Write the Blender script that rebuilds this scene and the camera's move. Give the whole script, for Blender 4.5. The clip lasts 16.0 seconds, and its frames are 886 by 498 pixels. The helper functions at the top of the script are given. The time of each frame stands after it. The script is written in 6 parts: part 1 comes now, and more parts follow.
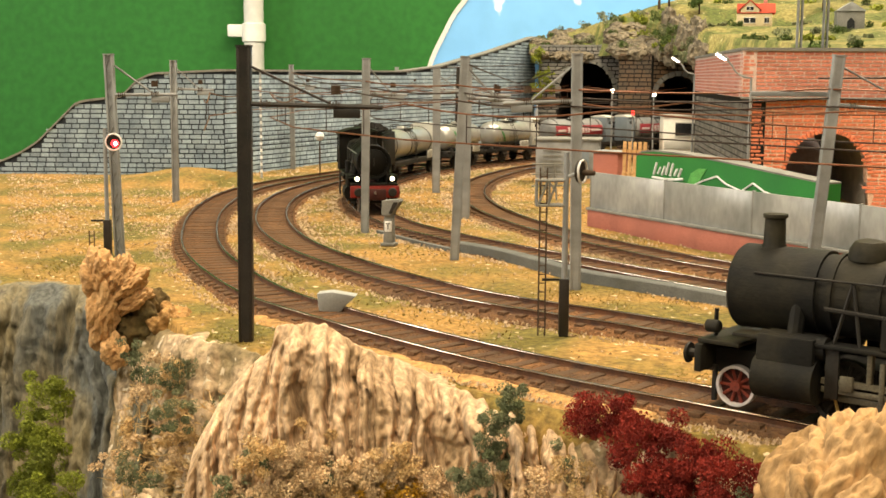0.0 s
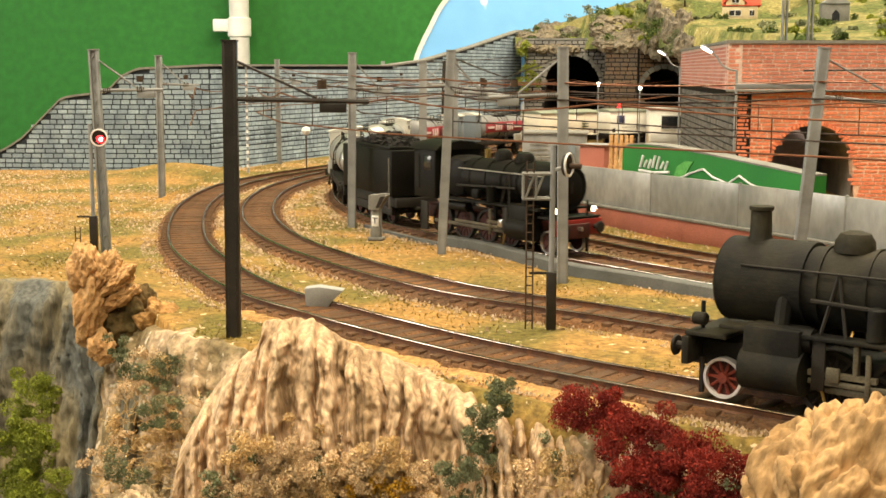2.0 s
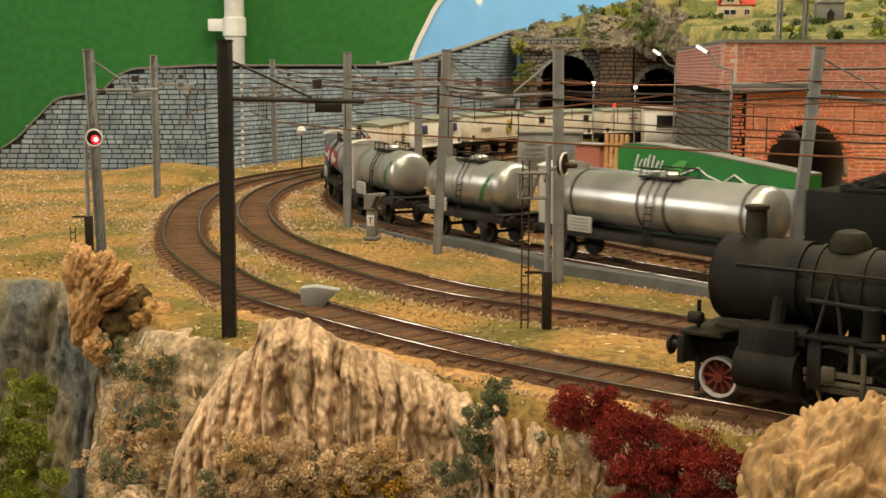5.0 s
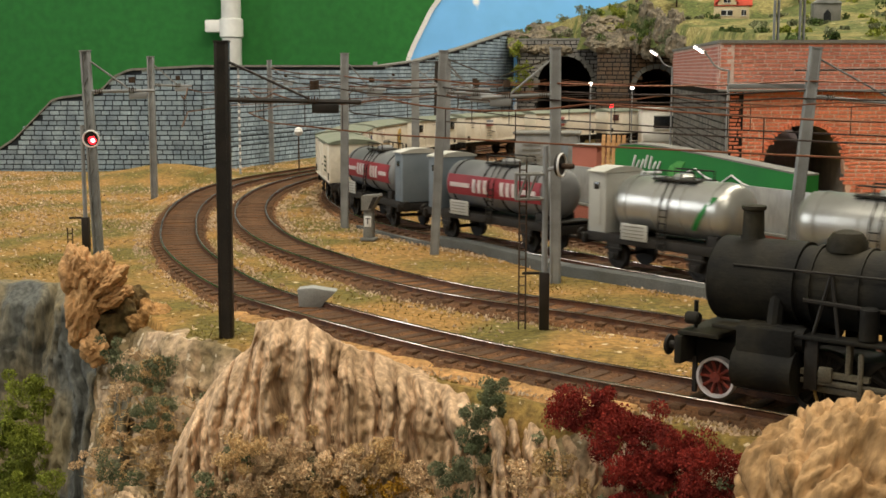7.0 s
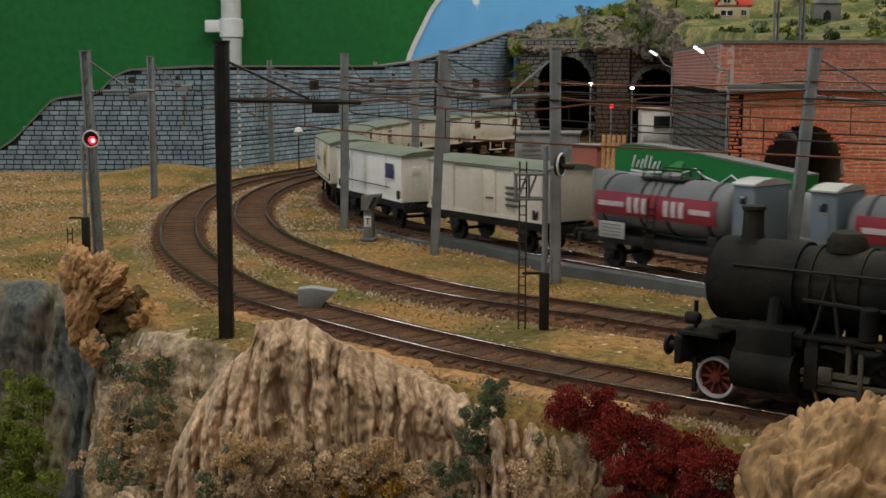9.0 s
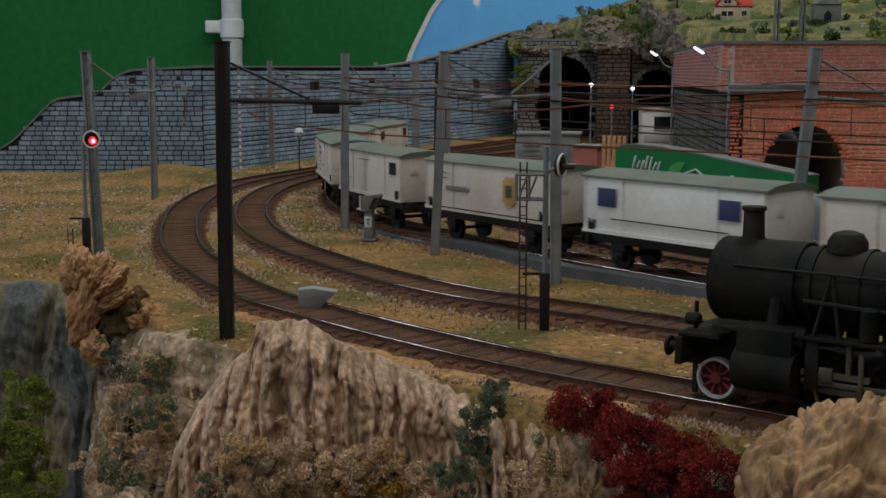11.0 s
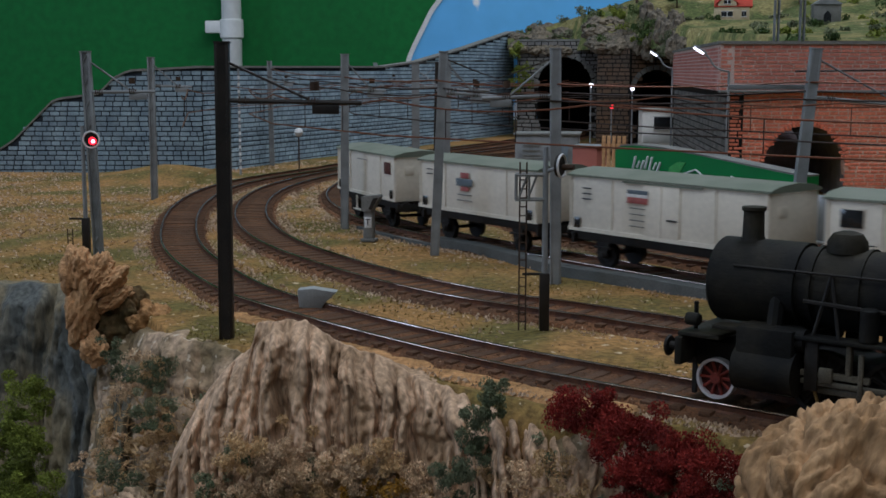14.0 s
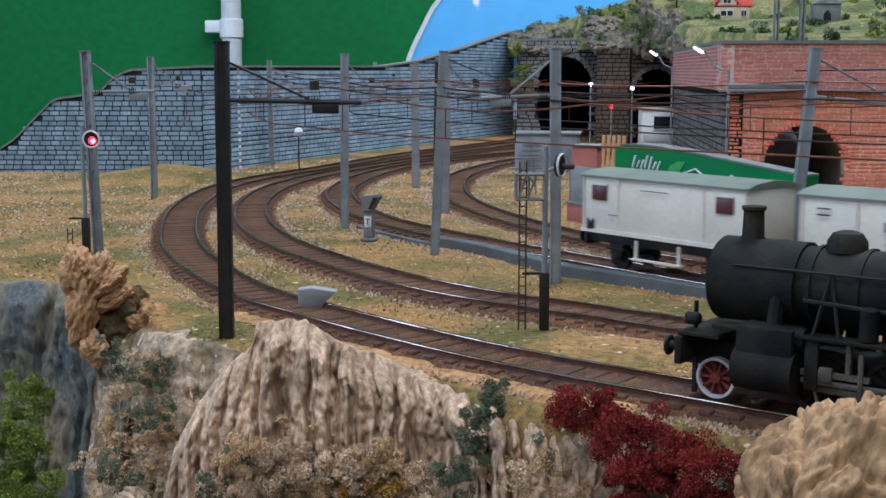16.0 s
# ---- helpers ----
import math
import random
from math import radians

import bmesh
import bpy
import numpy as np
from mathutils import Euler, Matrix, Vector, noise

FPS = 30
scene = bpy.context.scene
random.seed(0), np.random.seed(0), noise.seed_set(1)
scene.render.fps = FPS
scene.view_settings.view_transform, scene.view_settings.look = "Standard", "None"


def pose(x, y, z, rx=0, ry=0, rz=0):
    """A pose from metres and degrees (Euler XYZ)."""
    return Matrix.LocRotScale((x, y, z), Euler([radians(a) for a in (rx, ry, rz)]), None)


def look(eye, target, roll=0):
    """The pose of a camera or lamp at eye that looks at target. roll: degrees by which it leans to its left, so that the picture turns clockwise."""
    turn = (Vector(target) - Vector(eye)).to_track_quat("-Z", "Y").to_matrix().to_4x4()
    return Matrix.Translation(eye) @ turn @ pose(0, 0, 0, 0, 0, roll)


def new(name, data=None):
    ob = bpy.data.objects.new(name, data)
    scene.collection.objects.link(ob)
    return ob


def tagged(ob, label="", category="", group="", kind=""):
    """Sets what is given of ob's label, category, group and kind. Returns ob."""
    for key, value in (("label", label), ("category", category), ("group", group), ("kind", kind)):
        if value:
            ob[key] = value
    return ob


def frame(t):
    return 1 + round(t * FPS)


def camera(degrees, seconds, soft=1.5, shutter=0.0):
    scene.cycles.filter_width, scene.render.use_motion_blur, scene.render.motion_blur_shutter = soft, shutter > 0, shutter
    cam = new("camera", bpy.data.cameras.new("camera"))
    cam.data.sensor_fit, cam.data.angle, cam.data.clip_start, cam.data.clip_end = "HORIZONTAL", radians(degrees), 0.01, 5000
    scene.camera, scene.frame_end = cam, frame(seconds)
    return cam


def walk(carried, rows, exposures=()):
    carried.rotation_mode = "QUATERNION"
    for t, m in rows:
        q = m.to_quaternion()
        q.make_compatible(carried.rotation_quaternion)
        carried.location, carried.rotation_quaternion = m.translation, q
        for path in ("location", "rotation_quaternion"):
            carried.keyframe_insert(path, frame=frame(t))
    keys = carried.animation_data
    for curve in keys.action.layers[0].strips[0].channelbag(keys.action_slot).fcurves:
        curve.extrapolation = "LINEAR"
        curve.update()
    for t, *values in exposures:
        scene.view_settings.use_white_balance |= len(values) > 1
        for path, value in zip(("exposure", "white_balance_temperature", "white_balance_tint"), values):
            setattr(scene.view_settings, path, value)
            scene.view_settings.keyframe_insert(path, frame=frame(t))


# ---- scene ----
# A 1:87 model railway in a room. Lengths are written in millimetres and scaled to metres.
cam = camera(39.2, 16.0, soft=1.6, shutter=0.5)
MM = 0.001

# seconds, yaw, pitch and roll away from the resting aim, in degrees
AIM = [(0, 0.932, 0.253, 0.366), (0.5, 0.670, 0.281, 0.302), (1, 0.639, 0.287, 0.273), (1.5, 0.450, 0.200, 0.164),
       (2, 0.334, -0.018, 0.117), (2.5, 0.274, -0.071, 0.032), (3, 0.235, -0.078, 0.034), (3.5, 0.208, -0.077, 0.074),
       (4, 0.176, -0.061, 0.074), (5.3, 0.125, -0.03, 0.04), (6.5, 0.080, -0.003, 0.015), (7, 0.003, 0, 0.005),
       (9, 0, 0.003, 0.006), (11.5, 0.022, 0.033, 0.018), (14, 0.010, 0.040, 0.02), (15.5, 0.018, 0.037, 0.02),
       (16, 0.005, 0.018, 0)]
PITCH = 90 - 8.174
walk(cam, [(t, pose(0, 0, 0.080, PITCH + b, 0, a) @ pose(0, 0, 0, 0, 0, r)) for t, a, b, r in AIM],
     exposures=[(0, 0.72, 8200, 10), (2, 0.79, 8150, 9), (3, 0.52, 8200, 10), (4, 0.16, 8300, 10), (6.5, 0.02, 7200, 10), (7.5, -0.14, 6700, 10),
                (8.5, -0.48, 6600, 11), (9, -0.86, 6000, 10), (10, -1.14, 5600, 11), (11.5, -1.37, 5450, 11), (12.5, -1.36, 5350, 11), (14, -1.2, 5050, 12), (14.5, -1.14, 5000, 12), (15, -0.88, 4950, 12), (16, -0.22, 4750, 12)])

# ---- light: ceiling lamps assumed out of view, a front fill and a dim world ----
world = bpy.data.worlds.new("room_air")
scene.world = world
world.use_nodes = True
world.node_tree.nodes["Background"].inputs[0].default_value = (1, 0.95, 0.86, 1)
world.node_tree.nodes["Background"].inputs[1].default_value = 0.1


def area_lamp(name, x, y, z, sx, sy, watts, color, target):
    d = bpy.data.lights.new(name, "AREA")
    d.shape, d.size, d.size_y, d.energy, d.color = "RECTANGLE", sx, sy, watts, color
    ob = new(name, d)
    ob.matrix_world = look((x, y, z), target)
    return ob


area_lamp("ceiling_lamp_front", -0.5, -0.1, 1.6, 1.6, 0.5, 22.5, (1, 0.925, 0.785), (-0.1, 0.7, 0))
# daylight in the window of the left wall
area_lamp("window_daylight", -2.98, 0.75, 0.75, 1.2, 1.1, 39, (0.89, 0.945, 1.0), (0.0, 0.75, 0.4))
# unseen fill, added to brighten brick, rocks and engines that face the room
area_lamp("front_fill_lamp", -0.2, -1.5, 1.6, 1.6, 0.5, 13, (1, 0.93, 0.80), (0.1, 0.6, 0.2))
area_lamp("ceiling_lamp_back", 0.7, 1.15, 1.6, 2.0, 0.5, 48, (1, 0.93, 0.80), (0.2, 1.6, 0))


# ---- materials ----
def material(name, color, rough=0.8, metal=0.0, color2=None, scale=400, detail_scale=2500, mix=0.5, bump=0.0, bump_scale=2000,
             speck=None, speck_at=0.68, glow=0.0, stretch=(1, 1, 1), per_piece=0.0, spec=0.3, grain=0.28):
    """A surface with variation at two scales, optional flecks, grain relief and a shift from piece to piece."""
    m = bpy.data.materials.new(name)
    m.use_nodes = True
    nt = m.node_tree
    n, l = nt.nodes, nt.links
    b = n["Principled BSDF"]
    b.inputs["Roughness"].default_value, b.inputs["Metallic"].default_value = rough, metal
    b.inputs["Specular IOR Level"].default_value = spec
    tc, mp = n.new("ShaderNodeTexCoord"), n.new("ShaderNodeMapping")
    l.new(tc.outputs["Object"], mp.inputs[0])
    mp.inputs["Scale"].default_value = stretch

    def noise_tex(s, d=4):
        x = n.new("ShaderNodeTexNoise")
        x.inputs["Scale"].default_value, x.inputs["Detail"].default_value = s, d
        l.new(mp.outputs[0], x.inputs["Vector"])
        return x.outputs[0]

    def ramp(src, a, z):
        x = n.new("ShaderNodeMapRange")
        x.inputs["From Min"].default_value, x.inputs["From Max"].default_value = a, z
        l.new(src, x.inputs["Value"])
        return x.outputs[0]

    def blend(fac, a, c):
        x = n.new("ShaderNodeMix")
        x.data_type = "RGBA"
        l.new(fac, x.inputs["Factor"])
        for sock, v in ((x.inputs["A"], a), (x.inputs["B"], c)):
            if isinstance(v, tuple):
                sock.default_value = (*v, 1)
            else:
                l.new(v, sock)
        return x.outputs["Result"]

    c2 = color2 or tuple(c * 0.7 for c in color)
    out = blend(ramp(noise_tex(scale), 0.5 - 0.28 * (1.2 - mix), 0.5 + 0.28 * (1.2 - mix)), color, c2)
    dark = blend(ramp(noise_tex(detail_scale, 6), 0.35, 0.65), tuple(1 - grain for _ in range(3)), tuple(1 + grain * 0.45 for _ in range(3)))
    x = n.new("ShaderNodeMix")
    x.data_type, x.blend_type = "RGBA", "MULTIPLY"
    x.inputs["Factor"].default_value = 1
    l.new(out, x.inputs["A"])
    l.new(dark, x.inputs["B"])
    out = x.outputs["Result"]
    if speck:
        out = blend(ramp(noise_tex(detail_scale * 0.55, 3), speck_at, speck_at + 0.04), out, speck)
    if per_piece:
        oi, h = n.new("ShaderNodeObjectInfo"), n.new("ShaderNodeHueSaturation")
        ge = n.new("ShaderNodeNewGeometry")
        ad = n.new("ShaderNodeMath")
        ad.operation = "ADD"
        l.new(oi.outputs["Random"], ad.inputs[0])
        l.new(ge.outputs["Random Per Island"], ad.inputs[1])
        r = n.new("ShaderNodeMapRange")
        r.inputs["From Max"].default_value = 2
        r.inputs["To Min"].default_value, r.inputs["To Max"].default_value = 1 - per_piece, 1 + per_piece
        l.new(ad.outputs[0], r.inputs["Value"])
        l.new(r.outputs[0], h.inputs["Value"])
        l.new(out, h.inputs["Color"])
        out = h.outputs["Color"]
    l.new(out, b.inputs["Base Color"])
    if bump:
        bp = n.new("ShaderNodeBump")
        bp.inputs["Strength"].default_value, bp.inputs["Distance"].default_value = bump, 0.0006
        l.new(noise_tex(bump_scale, 6), bp.inputs["Height"])
        l.new(bp.outputs[0], b.inputs["Normal"])
    if glow:
        b.inputs["Emission Color"].default_value = (*color, 1)
        b.inputs["Emission Strength"].default_value = glow
    return m


GRASS = material("dry_static_grass", (0.32, 0.178, 0.055), 0.95, color2=(0.14, 0.112, 0.028), scale=20, detail_scale=420, mix=0.85, bump=1.0,
                 bump_scale=700, speck=(0.60, 0.47, 0.30), speck_at=0.66, grain=0.45)
SAND = material("sandy_turf", (0.50, 0.275, 0.11), 0.95, color2=(0.36, 0.20, 0.075), scale=70, detail_scale=500, bump=1.0, mix=0.85, grain=0.4, speck=(0.58, 0.40, 0.23), speck_at=0.68)
BALLAST = material("brown_ballast", (0.175, 0.08, 0.032), 0.95, color2=(0.09, 0.047, 0.024), scale=35, mix=0.8, grain=0.45, detail_scale=800, bump=1.0,
                   bump_scale=1300, speck=(0.25, 0.16, 0.10), speck_at=0.67)
BALLAST_GRIT = material("ballast_chips", (0.19, 0.09, 0.04), 0.95, color2=(0.11, 0.06, 0.034), scale=60, per_piece=0.55)
SLEEPER = material("dark_sleeper", (0.065, 0.033, 0.017), 0.8, color2=(0.11, 0.056, 0.027), scale=300, bump=0.5, per_piece=0.25)
RAIL_SIDE = material("rusty_rail", (0.15, 0.062, 0.028), 0.6, 0.3, color2=(0.06, 0.03, 0.02), scale=300)
RAIL_TOP = material("polished_rail_head", (0.58, 0.50, 0.45), 0.13, 0.95, color2=(0.26, 0.18, 0.13), scale=45, mix=0.8)
STONE = material("blue_grey_stone", (0.37, 0.475, 0.55), 0.9, color2=(0.22, 0.295, 0.37), scale=70, detail_scale=1500, bump=0.8, per_piece=0.32)
MORTAR = material("dark_mortar", (0.032, 0.042, 0.058), 0.95, scale=200, bump=0.5)
GREY_ROCK = material("grey_rock", (0.105, 0.11, 0.102), 0.95, color2=(0.22, 0.18, 0.105), scale=40, mix=0.9, grain=0.4, stretch=(1, 1, 0.3), detail_scale=600, bump=0.9, bump_scale=900)
TAN_ROCK = material("tan_cork_rock", (0.66, 0.46, 0.30), 0.95, color2=(0.36, 0.24, 0.14), scale=110, detail_scale=700, mix=0.8, bump=1.0,
                    bump_scale=700, stretch=(1, 1, 0.35), grain=0.42)
BROWN_ROCK = material("brown_cork_bark", (0.64, 0.39, 0.19), 0.95, color2=(0.44, 0.235, 0.10), scale=60, detail_scale=700, bump=0.9)
# brown moss, with the shadow of the hollow by the cork rock mixed in
SHADED_TURF = material("shaded_mossy_turf", (0.15, 0.09, 0.035), 0.95, color2=(0.09, 0.065, 0.025), scale=70, detail_scale=500, mix=0.8, bump=1.0, bump_scale=700, grain=0.4)
EARTH = material("stony_slope", (0.50, 0.36, 0.235), 0.95, color2=(0.22, 0.165, 0.09), scale=60, mix=0.9, grain=0.45, detail_scale=420, bump=1.0, bump_scale=700,
                 speck=(0.55, 0.46, 0.34), speck_at=0.62)
BRICK = material("orange_brick", (0.86, 0.29, 0.17), 0.85, color2=(0.74, 0.22, 0.125), scale=80, detail_scale=900, bump=0.4, per_piece=0.22)
# upper brickwork is duller than the lower: mauve at the side, red in front
BRICK_MAUVE = material("mauve_brick", (0.64, 0.27, 0.225), 0.9, color2=(0.46, 0.18, 0.15), scale=60, detail_scale=900, bump=0.4, per_piece=0.25)
BRICK_UPPER = material("dull_red_brick", (0.72, 0.27, 0.19), 0.9, color2=(0.54, 0.19, 0.14), scale=60, detail_scale=900, bump=0.4, per_piece=0.25)
BRICK_JOINT = material("pink_joint", (0.88, 0.60, 0.47), 0.95, scale=200)
PARAPET_JOINT = material("grey_pink_joint", (0.74, 0.56, 0.50), 0.95, scale=200)
DARK_STONE = material("sooty_stone", (0.17, 0.17, 0.17), 0.95, color2=(0.27, 0.255, 0.235), scale=90, bump=0.8, per_piece=0.4)
# near-black for tunnel linings, wall joints, coal and the cab doorway
NEAR_BLACK = material("near_black", (0.012, 0.011, 0.010), 0.95, scale=100)
PIER = material("brown_pier_stone", (0.16, 0.098, 0.058), 0.95, color2=(0.10, 0.08, 0.062), scale=60, bump=0.8, per_piece=0.3)
CONCRETE = material("grey_concrete", (0.23, 0.23, 0.215), 0.9, color2=(0.16, 0.16, 0.15), scale=120, bump=0.4)
WEDGE_GREY = material("pale_grey_casting", (0.36, 0.37, 0.36), 0.85, color2=(0.27, 0.28, 0.275), scale=90, bump=0.3, grain=0.15)
MAST_GREY = material("grey_mast_paint", (0.29, 0.305, 0.315), 0.65, color2=(0.17, 0.175, 0.18), scale=100, bump=0.1, grain=0.07)
MAST_BLACK = material("black_mast_paint", (0.016, 0.014, 0.012), 0.45, color2=(0.03, 0.024, 0.02), scale=200)
COPPER = material("copper_wire", (0.19, 0.075, 0.04), 0.5, 0.4, scale=200)
DARK_WIRE = material("dark_wire", (0.045, 0.03, 0.025), 0.6, 0.3, scale=200)
ENGINE_BLACK = material("clean_black_paint", (0.0035, 0.0035, 0.003), 0.55, color2=(0.008, 0.007, 0.005), scale=60, detail_scale=800, mix=0.7, spec=0.12, grain=0.2)
LOCO_BLACK = material("sooty_black_paint", (0.006, 0.006, 0.0055), 0.68, color2=(0.027, 0.023, 0.014), scale=55, detail_scale=800, bump=0.25, bump_scale=900, mix=0.8, spec=0.18, grain=0.2)
FRAME_BLACK = material("underframe_black", (0.010, 0.009, 0.008), 0.7, color2=(0.02, 0.016, 0.012), scale=150)
RED_PAINT = material("red_paint", (0.22, 0.016, 0.011), 0.6, color2=(0.13, 0.012, 0.009), scale=150, grain=0.07)
ENGINE_RED = material("grimy_red_wheel", (0.065, 0.013, 0.009), 0.65, color2=(0.035, 0.009, 0.007), scale=200)
WHEEL_RED = material("wheel_red", (0.24, 0.042, 0.024), 0.6, color2=(0.12, 0.022, 0.015), scale=200)
STEEL = material("bright_steel", (0.62, 0.60, 0.58), 0.3, 0.9, scale=200)
TYRE_WHITE = material("pale_tyre", (0.70, 0.66, 0.66), 0.4, 0.2, scale=200, grain=0.07)
GEAR = material("dull_tan_gear_metal", (0.13, 0.115, 0.08), 0.6, 0.3, color2=(0.07, 0.06, 0.045), scale=250)
BRASS = material("dull_brass", (0.42, 0.28, 0.10), 0.4, 0.8, scale=200)
WHITE_PAINT = material("white_wagon_paint", (0.86, 0.845, 0.79), 0.55, color2=(0.78, 0.76, 0.70), scale=40, detail_scale=500, bump=0.05, grain=0.07)
CREAM_PAINT = material("cream_wagon_paint", (0.74, 0.685, 0.58), 0.6, color2=(0.63, 0.58, 0.485), scale=35, detail_scale=500, bump=0.05, grain=0.07)
ROOF_GREY = material("grey_green_roof", (0.16, 0.185, 0.14), 0.85, color2=(0.22, 0.235, 0.19), scale=60, grain=0.07)
ROOF_LIGHT = material("pale_roof", (0.55, 0.55, 0.52), 0.7, color2=(0.42, 0.42, 0.38), scale=60, grain=0.07)
SILVER = material("silver_tank", (0.43, 0.43, 0.41), 0.3, 0.55, color2=(0.28, 0.28, 0.265), mix=0.8, scale=40, grain=0.07)
GREY_TANK = material("grey_tank", (0.185, 0.19, 0.195), 0.5, 0.0, color2=(0.12, 0.125, 0.13), mix=0.8, scale=40, grain=0.07)
CAB_BLUE = material("blue_grey_cabin", (0.17, 0.205, 0.235), 0.6, color2=(0.12, 0.15, 0.18), scale=60, grain=0.07)
CAB_WHITE = material("grubby_white_cabin", (0.46, 0.46, 0.43), 0.6, color2=(0.36, 0.36, 0.33), scale=60, grain=0.07)
KERB_GREY = material("dark_kerb_concrete", (0.13, 0.135, 0.13), 0.9, color2=(0.09, 0.095, 0.09), scale=90, bump=0.4)
OCHRE_ROCK = material("ochre_rock", (0.46, 0.285, 0.14), 0.95, color2=(0.29, 0.17, 0.075), scale=90, detail_scale=500, bump=1.0, bump_scale=700, mix=0.8, grain=0.4, stretch=(1, 1, 0.35))
MARK_DARK = material("dark_lettering", (0.02, 0.02, 0.03), 0.6)
MARK_BLUE = material("blue_lettering", (0.05, 0.06, 0.15), 0.6, grain=0.07)
MARK_WHITE = material("white_lettering", (0.8, 0.8, 0.8), 0.6, grain=0.07)
MARK_PINK = material("faded_white_lettering", (0.62, 0.54, 0.54), 0.6, grain=0.07)
BAND_RED = material("faded_crimson_band", (0.28, 0.027, 0.04), 0.55, color2=(0.20, 0.025, 0.035), scale=60, grain=0.1)
MARK_ROSE = material("rose_emblem_paint", (0.42, 0.13, 0.12), 0.6, grain=0.07)
MARK_GREY = material("faded_grey_lettering", (0.26, 0.25, 0.22), 0.6, grain=0.07)
MARK_GREEN = material("dark_green_lettering", (0.08, 0.10, 0.055), 0.6, grain=0.07)
# pale tone puts the light inside the arch into the lilac wall's colour
ARCH_BACK = material("lit_lilac_plaster", (0.72, 0.62, 0.70), 0.9, color2=(0.60, 0.52, 0.58), scale=40, detail_scale=300, grain=0.15)
MARK_YELLOW = material("yellow_emblem", (0.62, 0.40, 0.12), 0.6)
TARP = material("green_tarpaulin", (0.012, 0.20, 0.035), 0.55, color2=(0.008, 0.14, 0.03), scale=30, grain=0.07)
TARP_LIGHT = material("pale_green_print", (0.10, 0.42, 0.10), 0.55)
# smoky grey panels; the paler blotches are reflections put into the colour
FENCE_GREY = material("smoky_panel_with_reflections", (0.20, 0.21, 0.205), 0.28, color2=(0.34, 0.345, 0.335), scale=55, mix=0.6, grain=0.16, detail_scale=300, stretch=(1, 1, 0.5), spec=0.5)
PINK_BASE = material("pink_brick_base", (0.48, 0.17, 0.13), 0.85, color2=(0.36, 0.13, 0.10), scale=60, per_piece=0.2)
GREEN_WALL = material("green_room_wall", (0.019, 0.175, 0.032), 0.7, color2=(0.014, 0.135, 0.024), scale=2.5, detail_scale=60, bump=0.2, grain=0.14)
PLASTER = material("white_room_plaster", (0.75, 0.74, 0.70), 0.9, scale=4, detail_scale=60, grain=0.07)
PIPE_WHITE = material("white_pipe", (0.80, 0.80, 0.78), 0.35, color2=(0.74, 0.74, 0.71), scale=8, detail_scale=60, grain=0.07)
SKY_PAINT = material("painted_sky", (0.14, 0.42, 0.82), 0.7, color2=(0.18, 0.47, 0.84), scale=3, detail_scale=20, speck=(0.82, 0.84, 0.86), speck_at=0.61, grain=0.07)
BOARD_EDGE = material("white_board_edge", (0.8, 0.8, 0.8), 0.7, scale=10)
HILL_GRASS = material("hill_turf", (0.23, 0.20, 0.075), 0.95, color2=(0.085, 0.105, 0.03), scale=30, mix=0.9, grain=0.45, detail_scale=260, bump=0.9, bump_scale=800,
                      speck=(0.42, 0.37, 0.22), speck_at=0.66)
HILL_ROCK = material("grey_hill_plaster", (0.11, 0.097, 0.078), 0.95, color2=(0.21, 0.175, 0.125), scale=50, mix=0.8, grain=0.4, detail_scale=400, bump=0.9)
LEAF_RED = material("red_foliage", (0.28, 0.026, 0.015), 0.95, color2=(0.13, 0.012, 0.010), scale=110, per_piece=0.45)
LEAF_GREEN = material("grey_green_foliage", (0.21, 0.22, 0.13), 0.9, color2=(0.10, 0.125, 0.06), scale=60, per_piece=0.4)
LEAF_MOSS = material("moss_foliage", (0.23, 0.27, 0.03), 0.9, color2=(0.15, 0.18, 0.028), scale=60, per_piece=0.4)
LEAF_OCHRE = material("ochre_foliage", (0.50, 0.27, 0.03), 0.9, color2=(0.35, 0.18, 0.02), scale=60, per_piece=0.4)
LEAF_PALE = material("pale_lichen", (0.76, 0.56, 0.36), 0.95, color2=(0.60, 0.42, 0.24), scale=60, per_piece=0.4)
LEAF_TREE = material("dark_tree_foliage", (0.035, 0.07, 0.015), 0.9, color2=(0.07, 0.10, 0.025), scale=60, per_piece=0.4)
STRAW = material("straw_tufts", (0.68, 0.47, 0.24), 0.95, color2=(0.50, 0.33, 0.15), scale=60, per_piece=0.35)
GRASS_BLADE = material("olive_fibres", (0.17, 0.145, 0.035), 0.95, color2=(0.34, 0.21, 0.07), scale=18, per_piece=0.35)
PALE_GRAVEL = material("pale_gravel", (0.60, 0.46, 0.32), 0.95, color2=(0.42, 0.29, 0.18), scale=100, per_piece=0.3)
BARK = material("tree_bark", (0.07, 0.045, 0.03), 0.95, scale=200)
CREAM_WALL = material("cream_house_wall", (0.66, 0.55, 0.36), 0.9, scale=60)
ROOF_RED = material("red_roof_tiles", (0.42, 0.055, 0.03), 0.85, scale=80, per_piece=0.2)
DARK_PANE = material("dark_window_pane", (0.02, 0.022, 0.025), 0.15, scale=50, spec=0.6)
WINDOW_BROWN = material("brown_window", (0.10, 0.035, 0.03), 0.4, scale=80)
HEADLIGHT = material("headlight_glow", (1.0, 0.93, 0.75), 0.4, glow=4)
LAMP_GLOW = material("street_lamp_glow", (1.0, 0.86, 0.80), 0.4, glow=7)
RED_GLOW = material("red_signal_glow", (1.0, 0.02, 0.03), 0.4, glow=5)
PINK_GLOW = material("signal_lamp_core", (1.0, 0.5, 0.5), 0.4, glow=6)
